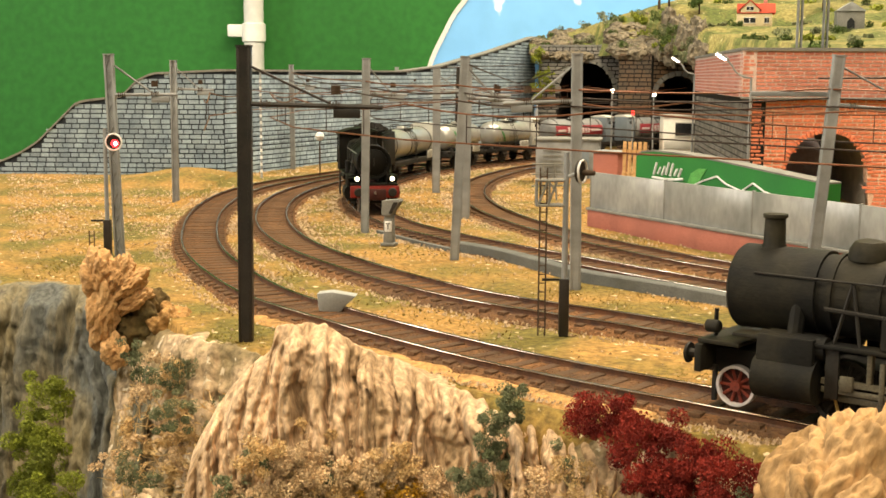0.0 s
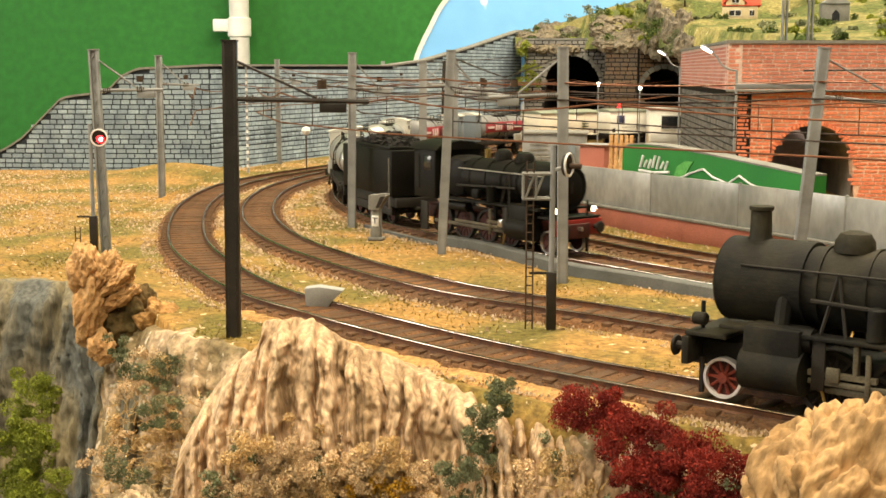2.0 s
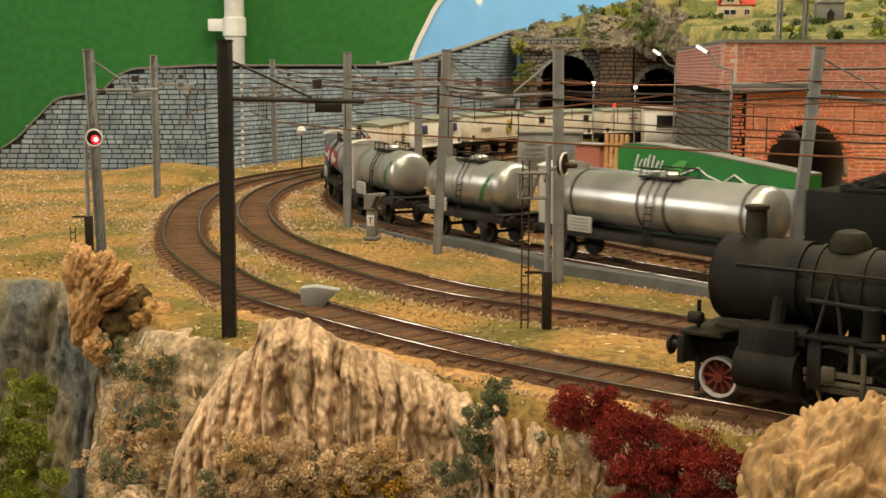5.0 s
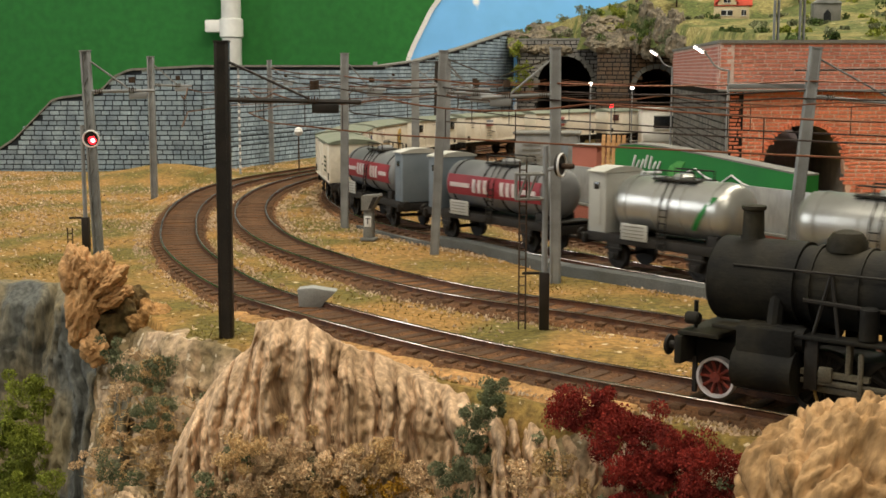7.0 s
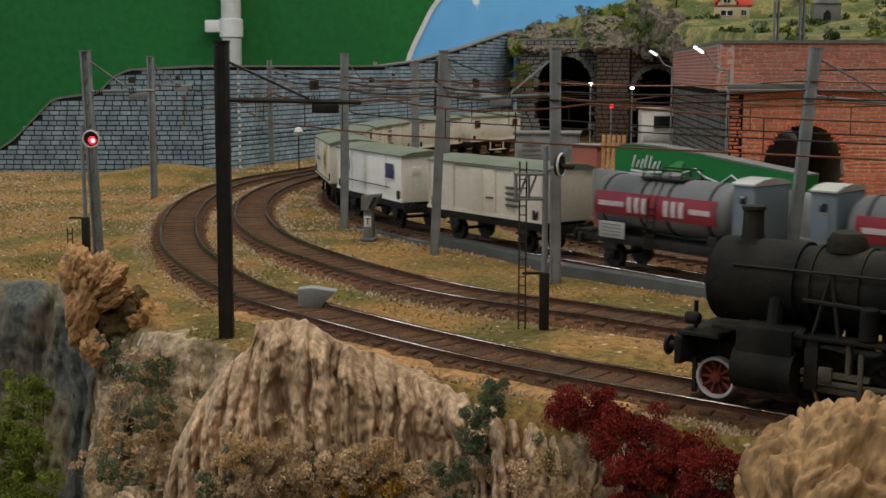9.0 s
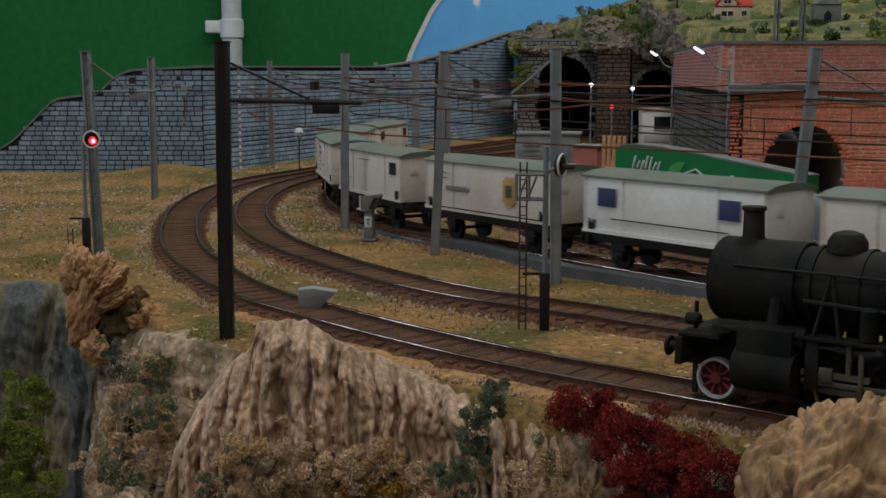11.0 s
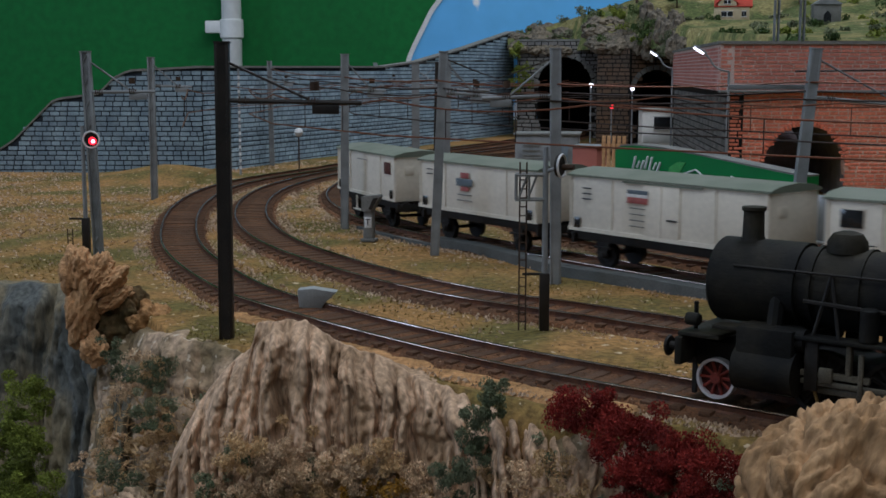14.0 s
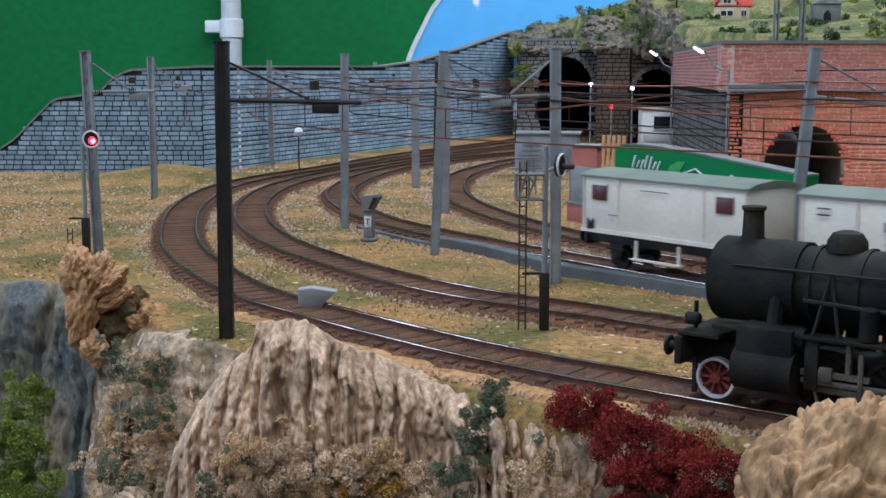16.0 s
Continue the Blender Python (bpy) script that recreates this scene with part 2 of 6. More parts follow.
ROOM_FLOOR = material("room_floor_tiles", (0.30, 0.27, 0.23), 0.5, scale=4, detail_scale=40)
LAMP_WHITE = material("white_lamp_cover", (0.8, 0.8, 0.78), 0.4, scale=10)


PANE_GLASS = material("clear_window_glass", (0.9, 0.93, 0.92), 0.03, scale=5, grain=0.0)
PANE_GLASS.node_tree.nodes["Principled BSDF"].inputs["Transmission Weight"].default_value = 1.0


# ---- building helpers ----
def part(name, bm, mat, parent=None, label="", smooth=None):
    """Links a bmesh drawn in millimetres as one mesh object."""
    bmesh.ops.scale(bm, vec=(MM, MM, MM), verts=bm.verts)
    me = bpy.data.meshes.new(name)
    bm.to_mesh(me)
    bm.free()
    me.materials.append(mat)
    if smooth or (smooth is None and len(me.polygons) < 4000):
        me.polygons.foreach_set("use_smooth", [True] * len(me.polygons))
        if smooth is None:
            me.set_sharp_from_angle(angle=radians(32))
    ob = new(name, me)
    if parent:
        ob.parent = parent
    if label:
        ob["label"] = label
    return ob


def thing(name, x, y, z=0, rz=0, label="", category="", group="", kind=""):
    ob = new(name)
    ob.empty_display_size = 0.005
    ob.matrix_basis = pose(x * MM, y * MM, z * MM, 0, 0, rz)
    return tagged(ob, label, category, group, kind)


def fresh():
    return bmesh.new()


def add_box(bm, cx, cy, cz, sx, sy, sz, rot=None, bevel=0.0):
    r = bmesh.ops.create_cube(bm, size=1)
    vs = r["verts"]
    for v in vs:
        v.co = Vector((v.co.x * sx, v.co.y * sy, v.co.z * sz))
    if bevel:
        es = list({e for v in vs for e in v.link_edges})
        g = bmesh.ops.bevel(bm, geom=es, offset=bevel, segments=2, affect="EDGES", profile=0.5)
        vs = list({v for f in g["faces"] for v in f.verts} | {v for v in vs if v.is_valid})
    m = Matrix.Translation((cx, cy, cz)) @ (rot or Matrix())
    for v in vs:
        v.co = m @ v.co
    return vs


def box(cx, cy, cz, sx, sy, sz, bevel=0.0, rot=None):
    bm = fresh()
    add_box(bm, cx, cy, cz, sx, sy, sz, rot, bevel)
    return bm


def add_rod(bm, a, b, r, seg=8, r2=None):
    a, b = Vector(a), Vector(b)
    d = b - a
    q = d.to_track_quat("Z", "Y").to_matrix().to_4x4()
    g = bmesh.ops.create_cone(bm, cap_ends=True, segments=seg, radius1=r, radius2=r if r2 is None else r2, depth=d.length)
    m = Matrix.Translation((a + b) / 2) @ q
    for v in g["verts"]:
        v.co = m @ v.co
    return g["verts"]


def rod(a, b, r, seg=8, r2=None):
    bm = fresh()
    add_rod(bm, a, b, r, seg, r2)
    return bm


def lathe(profile, seg=24, axis="X", at=(0, 0, 0)):
    """A turned body: profile rows of (along, radius)."""
    bm = fresh()
    rings = []
    for u, r in profile:
        ring = []
        for i in range(seg):
            a = 2 * math.pi * i / seg
            c, s = r * math.cos(a), r * math.sin(a)
            p = {"X": (u, c, s), "Y": (c, u, s), "Z": (c, s, u)}[axis]
            ring.append(bm.verts.new((p[0] + at[0], p[1] + at[1], p[2] + at[2])))
        rings.append(ring)
    for a, b in zip(rings, rings[1:]):
        for i in range(seg):
            bm.faces.new((a[i], a[(i + 1) % seg], b[(i + 1) % seg], b[i]))
    bm.faces.new(rings[0])
    bm.faces.new(rings[-1])
    bmesh.ops.recalc_face_normals(bm, faces=bm.faces)
    return bm


def prism(outline, depth, m=None):
    """A flat outline in x and z pulled out by depth along y."""
    bm = fresh()
    a = [bm.verts.new((x, -depth / 2, z)) for x, z in outline]
    b = [bm.verts.new((x, depth / 2, z)) for x, z in outline]
    bm.faces.new(a)
    bm.faces.new(b[::-1])
    n = len(a)
    for i in range(n):
        bm.faces.new((a[i], b[i], b[(i + 1) % n], a[(i + 1) % n]))
    bmesh.ops.recalc_face_normals(bm, faces=bm.faces)
    if m:
        bm.transform(m)
    return bm


def spline(points, step=4.0):
    """A smooth line through the points, in even steps: rows of (x, y)."""
    p = [Vector(q) for q in points]
    p = [2 * p[0] - p[1], *p, 2 * p[-1] - p[-2]]
    fine = []
    for i in range(1, len(p) - 2):
        for k in range(40):
            t = k / 40
            fine.append(0.5 * (2 * p[i] + (p[i + 1] - p[i - 1]) * t + (2 * p[i - 1] - 5 * p[i] + 4 * p[i + 1] - p[i + 2]) * t * t
                               + (3 * p[i] - p[i - 1] - 3 * p[i + 1] + p[i + 2]) * t ** 3))
    fine.append(p[-2])
    out, left = [fine[0]], step
    for a, b in zip(fine, fine[1:]):
        d = (b - a).length
        while left <= d:
            out.append(a + (b - a) * (left / d))
            left += step
        left -= d
    return out


def sides(line):
    """Unit normals, to the left of the way along a line."""
    out = []
    for i in range(len(line)):
        d = (line[min(i + 1, len(line) - 1)] - line[max(i - 1, 0)]).normalized()
        out.append(Vector((-d.y, d.x)))
    return out


def sweep(line, section, closed=True):
    """A section of (offset, z) carried along a flat line."""
    bm = fresh()
    rows = [[bm.verts.new((p.x + n.x * o, p.y + n.y * o, z)) for o, z in section] for p, n in zip(line, sides(line))]
    k = len(section)
    for a, b in zip(rows, rows[1:]):
        for i in range(k if closed else k - 1):
            bm.faces.new((a[i], a[(i + 1) % k], b[(i + 1) % k], b[i]))
    if closed:
        bm.faces.new(rows[0])
        bm.faces.new(rows[-1])
    bmesh.ops.recalc_face_normals(bm, faces=bm.faces)
    return bm


# ---- tracks in plan ----
def bend(deg):
    return 490 - 560 * math.cos(math.radians(deg)), 862 + 560 * math.sin(math.radians(deg))


LINE_A = spline([(700, -120), (400, 52), (250, 163), (160, 234), (64, 309), (24, 342), (-4, 370), (-40, 412), (-77, 464), (-117, 560), (-141, 660),
                 (-155, 760), (-157, 860), (-141, 945), (-96, 1060), (-36, 1222), (62, 1420), (138, 1600), (150, 1700)])
LINE_B = spline([(700, -20), (400, 132), (260, 238), (160, 320), (60, 407), (3, 456), (-44, 523), (-82, 600), (-107, 690), (-119, 790), (-116, 885),
                 (-92, 990), (-50, 1100), (6, 1215), (96, 1390), (174, 1600), (184, 1700)])
# the running line, from the far straight round the bend to the near side
LINE_C = spline([(2000, 1422), (1200, 1422), (700, 1422), (490, 1422), *[bend(d) for d in (75, 60, 45, 32, 20, 10, 0)], (-64.5, 790), (-49.5, 724),
                 (-34.6, 680), (-14.4, 640), (10.2, 601.5), (37.3, 564), (65, 527), (92.5, 491), (121, 456), (152, 421), (186, 388), (224, 358), (300, 310),
                 (420, 255), (700, 160), (1300, 20)])
LINE_D = spline([(700, 255), (400, 328), (280, 395), (190, 455), (117, 530), (72, 602), (45, 660), (22, 735), (9, 810), (6, 880), (12, 960), (30, 1040),
                 (64, 1130), (125, 1212), (210, 1268), (330, 1300), (600, 1320)])


# ---- ground ----
EDGE = [(-900, 560), (-300, 520), (-167, 484), (-125, 465), (-100, 420), (-86, 392), (-55, 372), (-20, 352), (10, 322), (60, 284), (150, 212), (400, 22), (700, -150), (1900, -150)]


def edge_y(x):
    for (x0, y0), (x1, y1) in zip(EDGE, EDGE[1:]):
        if x <= x1:
            return y0 + (y1 - y0) * (x - x0) / (x1 - x0)
    return EDGE[-1][1]


def ground():
    bm = fresh()
    cols = []
    xs = list(np.arange(-900, -200, 14)) + list(np.arange(-200, 260, 5)) + list(np.arange(260, 1900, 40))
    for x in xs:
        y0, y1 = edge_y(x), 2300 if x > -190 else 1052
        col = [bm.verts.new((x, y0 - 9, -60)), bm.verts.new((x, y0 - 4, -14))]
        for k in range(110):
            y = y0 + (y1 - y0) * (k / 109) ** 1.7
            z = -4.2 + 1.1 * noise.noise((x * 0.02, y * 0.02, 0)) + 0.6 * noise.noise((x * 0.09, y * 0.09, 3))
            if x < -150 and 700 < y < 1050:
                z += 9 * math.exp(-((x + 225) / 40) ** 2 - ((y - 1000) / 60) ** 2)
            col.append(bm.verts.new((x, y, z)))
        cols.append(col)
    for a, b in zip(cols, cols[1:]):
        for k in range(111):
            bm.faces.new((a[k], b[k], b[k + 1], a[k + 1]))
    return tagged(part("ground", bm, GRASS, smooth=True), "dry ochre and olive static grass ground of a model railway", "ground", kind="structure")


ground()


# ---- tracks: a bed, two rails with polished heads, single sleepers ----
def track(name, line, label, first, last):
    t = thing(name, 0, 0, 0, 0, label, "railway track", "tracks of the bend")
    bed = sweep(line, [(-16.5, -5.5), (-13, -2.9), (-9, -2.2), (0, -2.15), (9, -2.2), (13, -2.9), (16.5, -5.5)])
    for v in bed.verts:
        k = v.co * 0.16
        v.co += Vector((1.5 * noise.noise(k), 1.5 * noise.noise(k + Vector((9, 0, 0))), 0.35 * noise.noise(v.co * 0.4)))
    part("track_bed", bed, BALLAST, t)
    for o in (-8.8, 8.8):
        r = part("rail", sweep(line, [(o - 0.75, -2.4), (o + 0.75, -2.4), (o + 0.3, -1.8), (o + 0.3, -0.25), (o - 0.3, -0.25), (o - 0.3, -1.8)]), RAIL_SIDE, t)
        part("rail_head", sweep(line, [(o - 0.5, -0.6), (o + 0.5, -0.6), (o + 0.5, -0.3), (o + 0.4, -0.12), (o + 0.22, -0.02), (o, 0), (o - 0.22, -0.02), (o - 0.4, -0.12), (o - 0.5, -0.3)]), RAIL_TOP, r, smooth=True)
    bm = fresh()
    add_box(bm, 0, 0, -2.62, 3.2, 25, 1.6, bevel=0.25)
    proto = part("sleeper", bm, SLEEPER, t)
    rng = random.Random(len(name))
    nn = sides(line)
    n = 0
    for i in range(first, min(last, len(line)), 2):
        p, d = line[i], nn[i]
        ob = proto if n == 0 else new("sleeper", proto.data)
        ob.parent = t
        ob.matrix_basis = pose(p.x * MM, p.y * MM, rng.uniform(-0.2, 0.1) * MM, 0, 0, math.degrees(math.atan2(d.y, d.x)) - 90 + rng.uniform(-1.5, 1.5))
        n += 1
    return t


def line_c(s):
    """A place on the running line, s millimetres on from the head of the bend."""
    u = LINE_C_START + s / 4.0
    i = max(0, min(len(LINE_C) - 2, int(u)))
    return LINE_C[i].lerp(LINE_C[i + 1], u - i)


def nearest(line, x, y):
    return min(range(len(line)), key=lambda i: (line[i].x - x) ** 2 + (line[i].y - y) ** 2)


LINE_C_START = nearest(LINE_C, -70, 862)
track("railway_track", LINE_A, "brown ballasted railway track with shining rails, outermost of the bend", nearest(LINE_A, 110, 275), nearest(LINE_A, 40, 1375))
track("railway_track", LINE_B, "brown ballasted railway track beside the outer track", nearest(LINE_B, 130, 345), nearest(LINE_B, 70, 1340))
track("railway_track", LINE_C, "ballasted railway track with a concrete kerb, used by the freight train", nearest(LINE_C, 200, 1340), nearest(LINE_C, 170, 420))
track("railway_track", LINE_D, "rusty innermost railway track beside the grey fence", nearest(LINE_D, 230, 425), nearest(LINE_D, 190, 1255))


# ---- the room ----
def room():
    def wall(name, bm, mat, label):
        tagged(part(name, bm, mat), label, "wall", kind="structure")
    wall("wall_back", box(400, 2745, 450, 7000, 90, 2900), GREEN_WALL, "green painted room wall behind the layout")
    bm = fresh()
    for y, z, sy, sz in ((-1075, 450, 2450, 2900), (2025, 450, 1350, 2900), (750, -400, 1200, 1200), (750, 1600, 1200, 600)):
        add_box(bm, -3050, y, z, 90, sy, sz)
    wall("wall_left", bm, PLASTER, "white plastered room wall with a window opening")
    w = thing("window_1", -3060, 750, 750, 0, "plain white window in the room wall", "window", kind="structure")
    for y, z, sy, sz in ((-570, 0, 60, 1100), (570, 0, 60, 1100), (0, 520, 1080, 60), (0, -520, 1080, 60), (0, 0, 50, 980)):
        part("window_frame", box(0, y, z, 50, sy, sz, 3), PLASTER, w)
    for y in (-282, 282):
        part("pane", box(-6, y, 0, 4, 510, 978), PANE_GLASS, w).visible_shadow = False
    wall("wall_right", box(3950, 200, 450, 90, 5000, 2900), PLASTER, "white plastered room wall")
    wall("wall_front", box(400, -2345, 450, 7000, 90, 2900), PLASTER, "white plastered room wall")
    tagged(part("floor", box(400, 200, -1040, 7000, 5100, 80), ROOM_FLOOR), "plain tiled room floor", "floor", kind="structure")
    tagged(part("ceiling", box(400, 200, 1940, 7000, 5100, 80), PLASTER), "white plastered ceiling", "ceiling", kind="structure")
    pipe = thing("wall_pipe", -446, 2662, 0, 0, "white plastic down pipe fixed to the green wall", "pipe")
    part("pipe", lathe([(-900, 21), (1900, 21)], 20, "Z"), PIPE_WHITE, pipe, smooth=True)
    part("coupling", lathe([(148, 23), (150, 25), (186, 25), (188, 23)], 20, "Z"), PIPE_WHITE, pipe, "white pipe coupling")
    part("clip", box(-38, 6, 172, 34, 30, 26, 3), PIPE_WHITE, pipe, "white wall clip")


room()


def benchwork():
    for name, x, y, sx, sy in (("layout_base", 845, 1440, 2060, 1660), ("layout_base_wing", -520, 790, 660, 440)):
        tagged(part(name, box(x, y, -540, sx, sy, 900), BARK), "plain dark wooden base under the railway layout", "base", kind="structure")


benchwork()


def sky_board():
    t = thing("sky_board", 0, 2200, 0, 0, "backdrop board painted as blue sky with a white curved edge", "backdrop", kind="structure")
    edge = spline([(-66, -150), (-66, 40), (-60, 92), (-49, 122), (-34, 152), (-17, 185), (6, 215), (60, 290), (150, 370), (300, 440), (600, 480), (1400, 500)], 12)
    shape = [(p.x, p.y) for p in edge] + [(1400, -150)]
    part("painted_panel", prism(shape, 10), SKY_PAINT, t)
    rim = fresh()
    for a, b in zip(edge, edge[1:]):
        n = Vector((-(b - a).y, (b - a).x)).normalized()
        q = [rim.verts.new((p.x + n.x * o, y, p.y + n.y * o)) for p in (a, b) for o in (-2, 6) for y in (-8, 6)]
        for ids in ((0, 1, 3, 2), (4, 6, 7, 5), (0, 4, 5, 1), (2, 3, 7, 6), (0, 2, 6, 4), (1, 5, 7, 3)):
            rim.faces.new([q[i] for i in ids])
    bmesh.ops.recalc_face_normals(rim, faces=rim.faces)
    part("white_rim", rim, BOARD_EDGE, t, "white painted board edge")


sky_board()


# ---- masonry walls ----
def masonry(owner, a, b, top, course, length, mat, joint, proud=0.7, bottom=-6.0, thick=9.0, single=0, skip=None, seed=1, piece="stone", flip=False, gap=0.12):
    """A wall from a to b in plan, height top(u) above its run u, as a core with real courses on its face. The first
    pieces along the nearest stretch are objects of their own, the others one joined part."""
    a, b = Vector(a), Vector(b)
    run = (b - a).length
    d = (b - a) / run
    nrm = Vector((d.y, -d.x)) if not flip else Vector((-d.y, d.x))
    rng = random.Random(seed)
    rest, loose, protos = fresh(), 0, {}
    ang = math.degrees(math.atan2(d.y, d.x))
    z, row = bottom, 0
    while z < 400:
        h = course * rng.uniform(0.92, 1.08)
        u = -length * (0.5 if row % 2 else 0.0)
        any_piece = False
        while u < run:
            w = length * rng.uniform(0.7, 1.3)
            u0, u1 = max(u, 0), min(u + w, run)
            mid = (u0 + u1) / 2
            if u1 - u0 > length * 0.25 and z + h <= top(mid) and not (skip and skip(mid, z + h / 2)):
                any_piece = True
                out = proud * rng.uniform(0.55, 1.25)
                c = a + d * mid + nrm * (out / 2 - 0.2)
                g = course * gap
                if loose < single and z > 12:
                    key = (round((u1 - u0) / (length * 0.2)), 0)
                    if key not in protos:
                        bm = fresh()
                        add_box(bm, 0, 0, 0, key[0] * length * 0.2 - 2 * g, proud + 0.4, course - 2 * g, bevel=course * 0.08)
                        ob = part(piece, bm, mat, owner)
                        protos[key] = ob.data
                    else:
                        ob = new(piece, protos[key])
                        ob.parent = owner
                    ob.matrix_basis = pose(c.x * MM, c.y * MM, (z + h / 2) * MM, rng.uniform(-2, 2), 0, ang)
                    loose += 1
                else:
                    q = Matrix.Rotation(math.radians(ang), 4, "Z")
                    hx, hy, hz = (u1 - u0) / 2 - g, out / 2 + 0.2, h / 2 - g
                    vs = [rest.verts.new(Vector((c.x, c.y, z + h / 2)) + q @ Vector((sx * hx, sy * hy, sz * hz)))
                          for sx in (-1, 1) for sy in (-1, 1) for sz in (-1, 1)]
                    for ids in ((0, 1, 3, 2), (4, 6, 7, 5), (0, 4, 5, 1), (2, 3, 7, 6), (1, 5, 7, 3), (0, 2, 6, 4)):
                        rest.faces.new([vs[i] for i in ids])
            u += w
        z += h
        row += 1
        if not any_piece and z > bottom + 20:
            break
    bmesh.ops.recalc_face_normals(rest, faces=rest.faces)
    ob = part(piece + "work", rest, mat, owner)
    ob["kind"] = "stuff"
    # the core behind the pieces, cut to the same outline
    core, n = fresh(), max(2, int(run / 3))
    cols = []
    for i in range(n + 1):
        u = run * i / n
        p = a + d * u
        zt = max(top(u), bottom + 1)
        zb = bottom
        if skip:
            while zb < zt and skip(u, zb + 0.1):
                zb += 0.5
        cols.append([core.verts.new((p.x - nrm.x * o, p.y - nrm.y * o, zz)) for o, zz in ((0, zb), (0, zt), (thick, zt), (thick, zb))])
    for p, q in zip(cols, cols[1:]):
        for k in range(4):
            core.faces.new((p[k], p[(k + 1) % 4], q[(k + 1) % 4], q[k]))
    core.faces.new(cols[0])
    core.faces.new(cols[-1])
    bmesh.ops.recalc_face_normals(core, faces=core.faces)
    part("wall_core", core, joint, owner)
    # coping along the top
    return d, nrm, run


def steps(rows):
    def f(u):
        for (u0, z0), (u1, z1) in zip(rows, rows[1:]):
            if u <= u1:
                return z0 + (z1 - z0) * max(0, u - u0) / (u1 - u0)
        return rows[-1][1]
    return f


def coping(owner, a, b, top, mat, w=11, h=2.2, nseg=60):
    a, b = Vector(a), Vector(b)
    d = (b - a).normalized()
    n = Vector((d.y, -d.x))
    bm = fresh()
    rows = []
    for i in range(nseg + 1):
        u = (b - a).length * i / nseg
        p, z = a + d * u, top(u)
        rows.append([bm.verts.new((p.x + n.x * o, p.y + n.y * o, z + zz)) for o, zz in ((1.6, -0.4), (1.6, h), (1.6 - w, h), (1.6 - w, -0.4))])
    for p, q in zip(rows, rows[1:]):
        for k in range(4):
            bm.faces.new((p[k], p[(k + 1) % 4], q[(k + 1) % 4], q[k]))
    bm.faces.new(rows[0])
    bm.faces.new(rows[-1])
    bmesh.ops.recalc_face_normals(bm, faces=bm.faces)
    part("coping", bm, mat, owner)


def retaining_walls():
    w = thing("wall_retaining", 0, 0, 0, 0, "blue-grey stone block retaining wall with a stepped, sloping top", "retaining wall", kind="structure")
    top = steps([(0, -5), (100, 6), (118, 14), (132, 23), (165, 55), (172, 57), (204, 61), (217, 74), (230, 80), (290, 83)])
    masonry(w, (-490, 1046), (-200, 1040), top, 4.1, 8.2, STONE, MORTAR, single=0, seed=3)
    coping(w, (-490, 1046), (-200, 1040), top, CONCRETE, h=1.4)
    w2 = thing("wall_retaining_far", 0, 0, 0, 0, "blue-grey stone block retaining wall running along the tracks to the tunnel", "retaining wall", kind="structure")
    top2 = steps([(0, 83), (330, 84), (420, 90), (560, 108), (720, 132)])
    masonry(w2, (-200, 1040), (95, 1700), top2, 4.1, 8.2, STONE, MORTAR, single=300, seed=4)
    coping(w2, (-200, 1040), (95, 1700), top2, CONCRETE, h=1.4)


retaining_walls()


def arch(u0, u1, spring, rise):
    def inside(u, z):
        if not u0 < u < u1:
            return False
        x = (u - (u0 + u1) / 2) / ((u1 - u0) / 2)
        return z < spring + rise * math.sqrt(max(0, 1 - x * x))
    return inside


def arch_ring(owner, a, d, nrm, u0, u1, spring, rise, mat, n=13, ring=5.0, piece="arch_stone"):
    ang = math.degrees(math.atan2(d.y, d.x))
    cu, ru = (u0 + u1) / 2, (u1 - u0) / 2
    for i in range(n):
        th0, th1 = math.pi * i / n + 0.02, math.pi * (i + 1) / n - 0.02
        bm = fresh()
        vs = [bm.verts.new((cu + math.cos(t) * (ru + o), y, spring + math.sin(t) * (rise + o))) for t in (th0, th1) for o in (-0.4, ring) for y in (-1.6, 1)]
        for ids in ((0, 1, 3, 2), (4, 6, 7, 5), (0, 4, 5, 1), (2, 3, 7, 6), (0, 2, 6, 4), (1, 5, 7, 3)):
            bm.faces.new([vs[k] for k in ids])
        bmesh.ops.recalc_face_normals(bm, faces=bm.faces)
        ob = part(piece, bm, mat, owner)
        ob.matrix_basis = pose(a[0] * MM, a[1] * MM, 0, 0, 0, ang)


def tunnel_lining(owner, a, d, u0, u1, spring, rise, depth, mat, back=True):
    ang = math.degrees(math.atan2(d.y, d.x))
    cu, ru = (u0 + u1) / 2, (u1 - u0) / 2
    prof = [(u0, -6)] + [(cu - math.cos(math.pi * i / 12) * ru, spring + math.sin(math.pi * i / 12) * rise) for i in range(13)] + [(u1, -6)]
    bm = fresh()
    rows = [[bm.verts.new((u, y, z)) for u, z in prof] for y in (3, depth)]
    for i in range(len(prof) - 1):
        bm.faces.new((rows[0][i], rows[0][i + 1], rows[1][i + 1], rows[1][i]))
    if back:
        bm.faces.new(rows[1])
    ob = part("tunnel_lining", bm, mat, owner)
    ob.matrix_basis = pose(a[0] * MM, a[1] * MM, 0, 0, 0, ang)


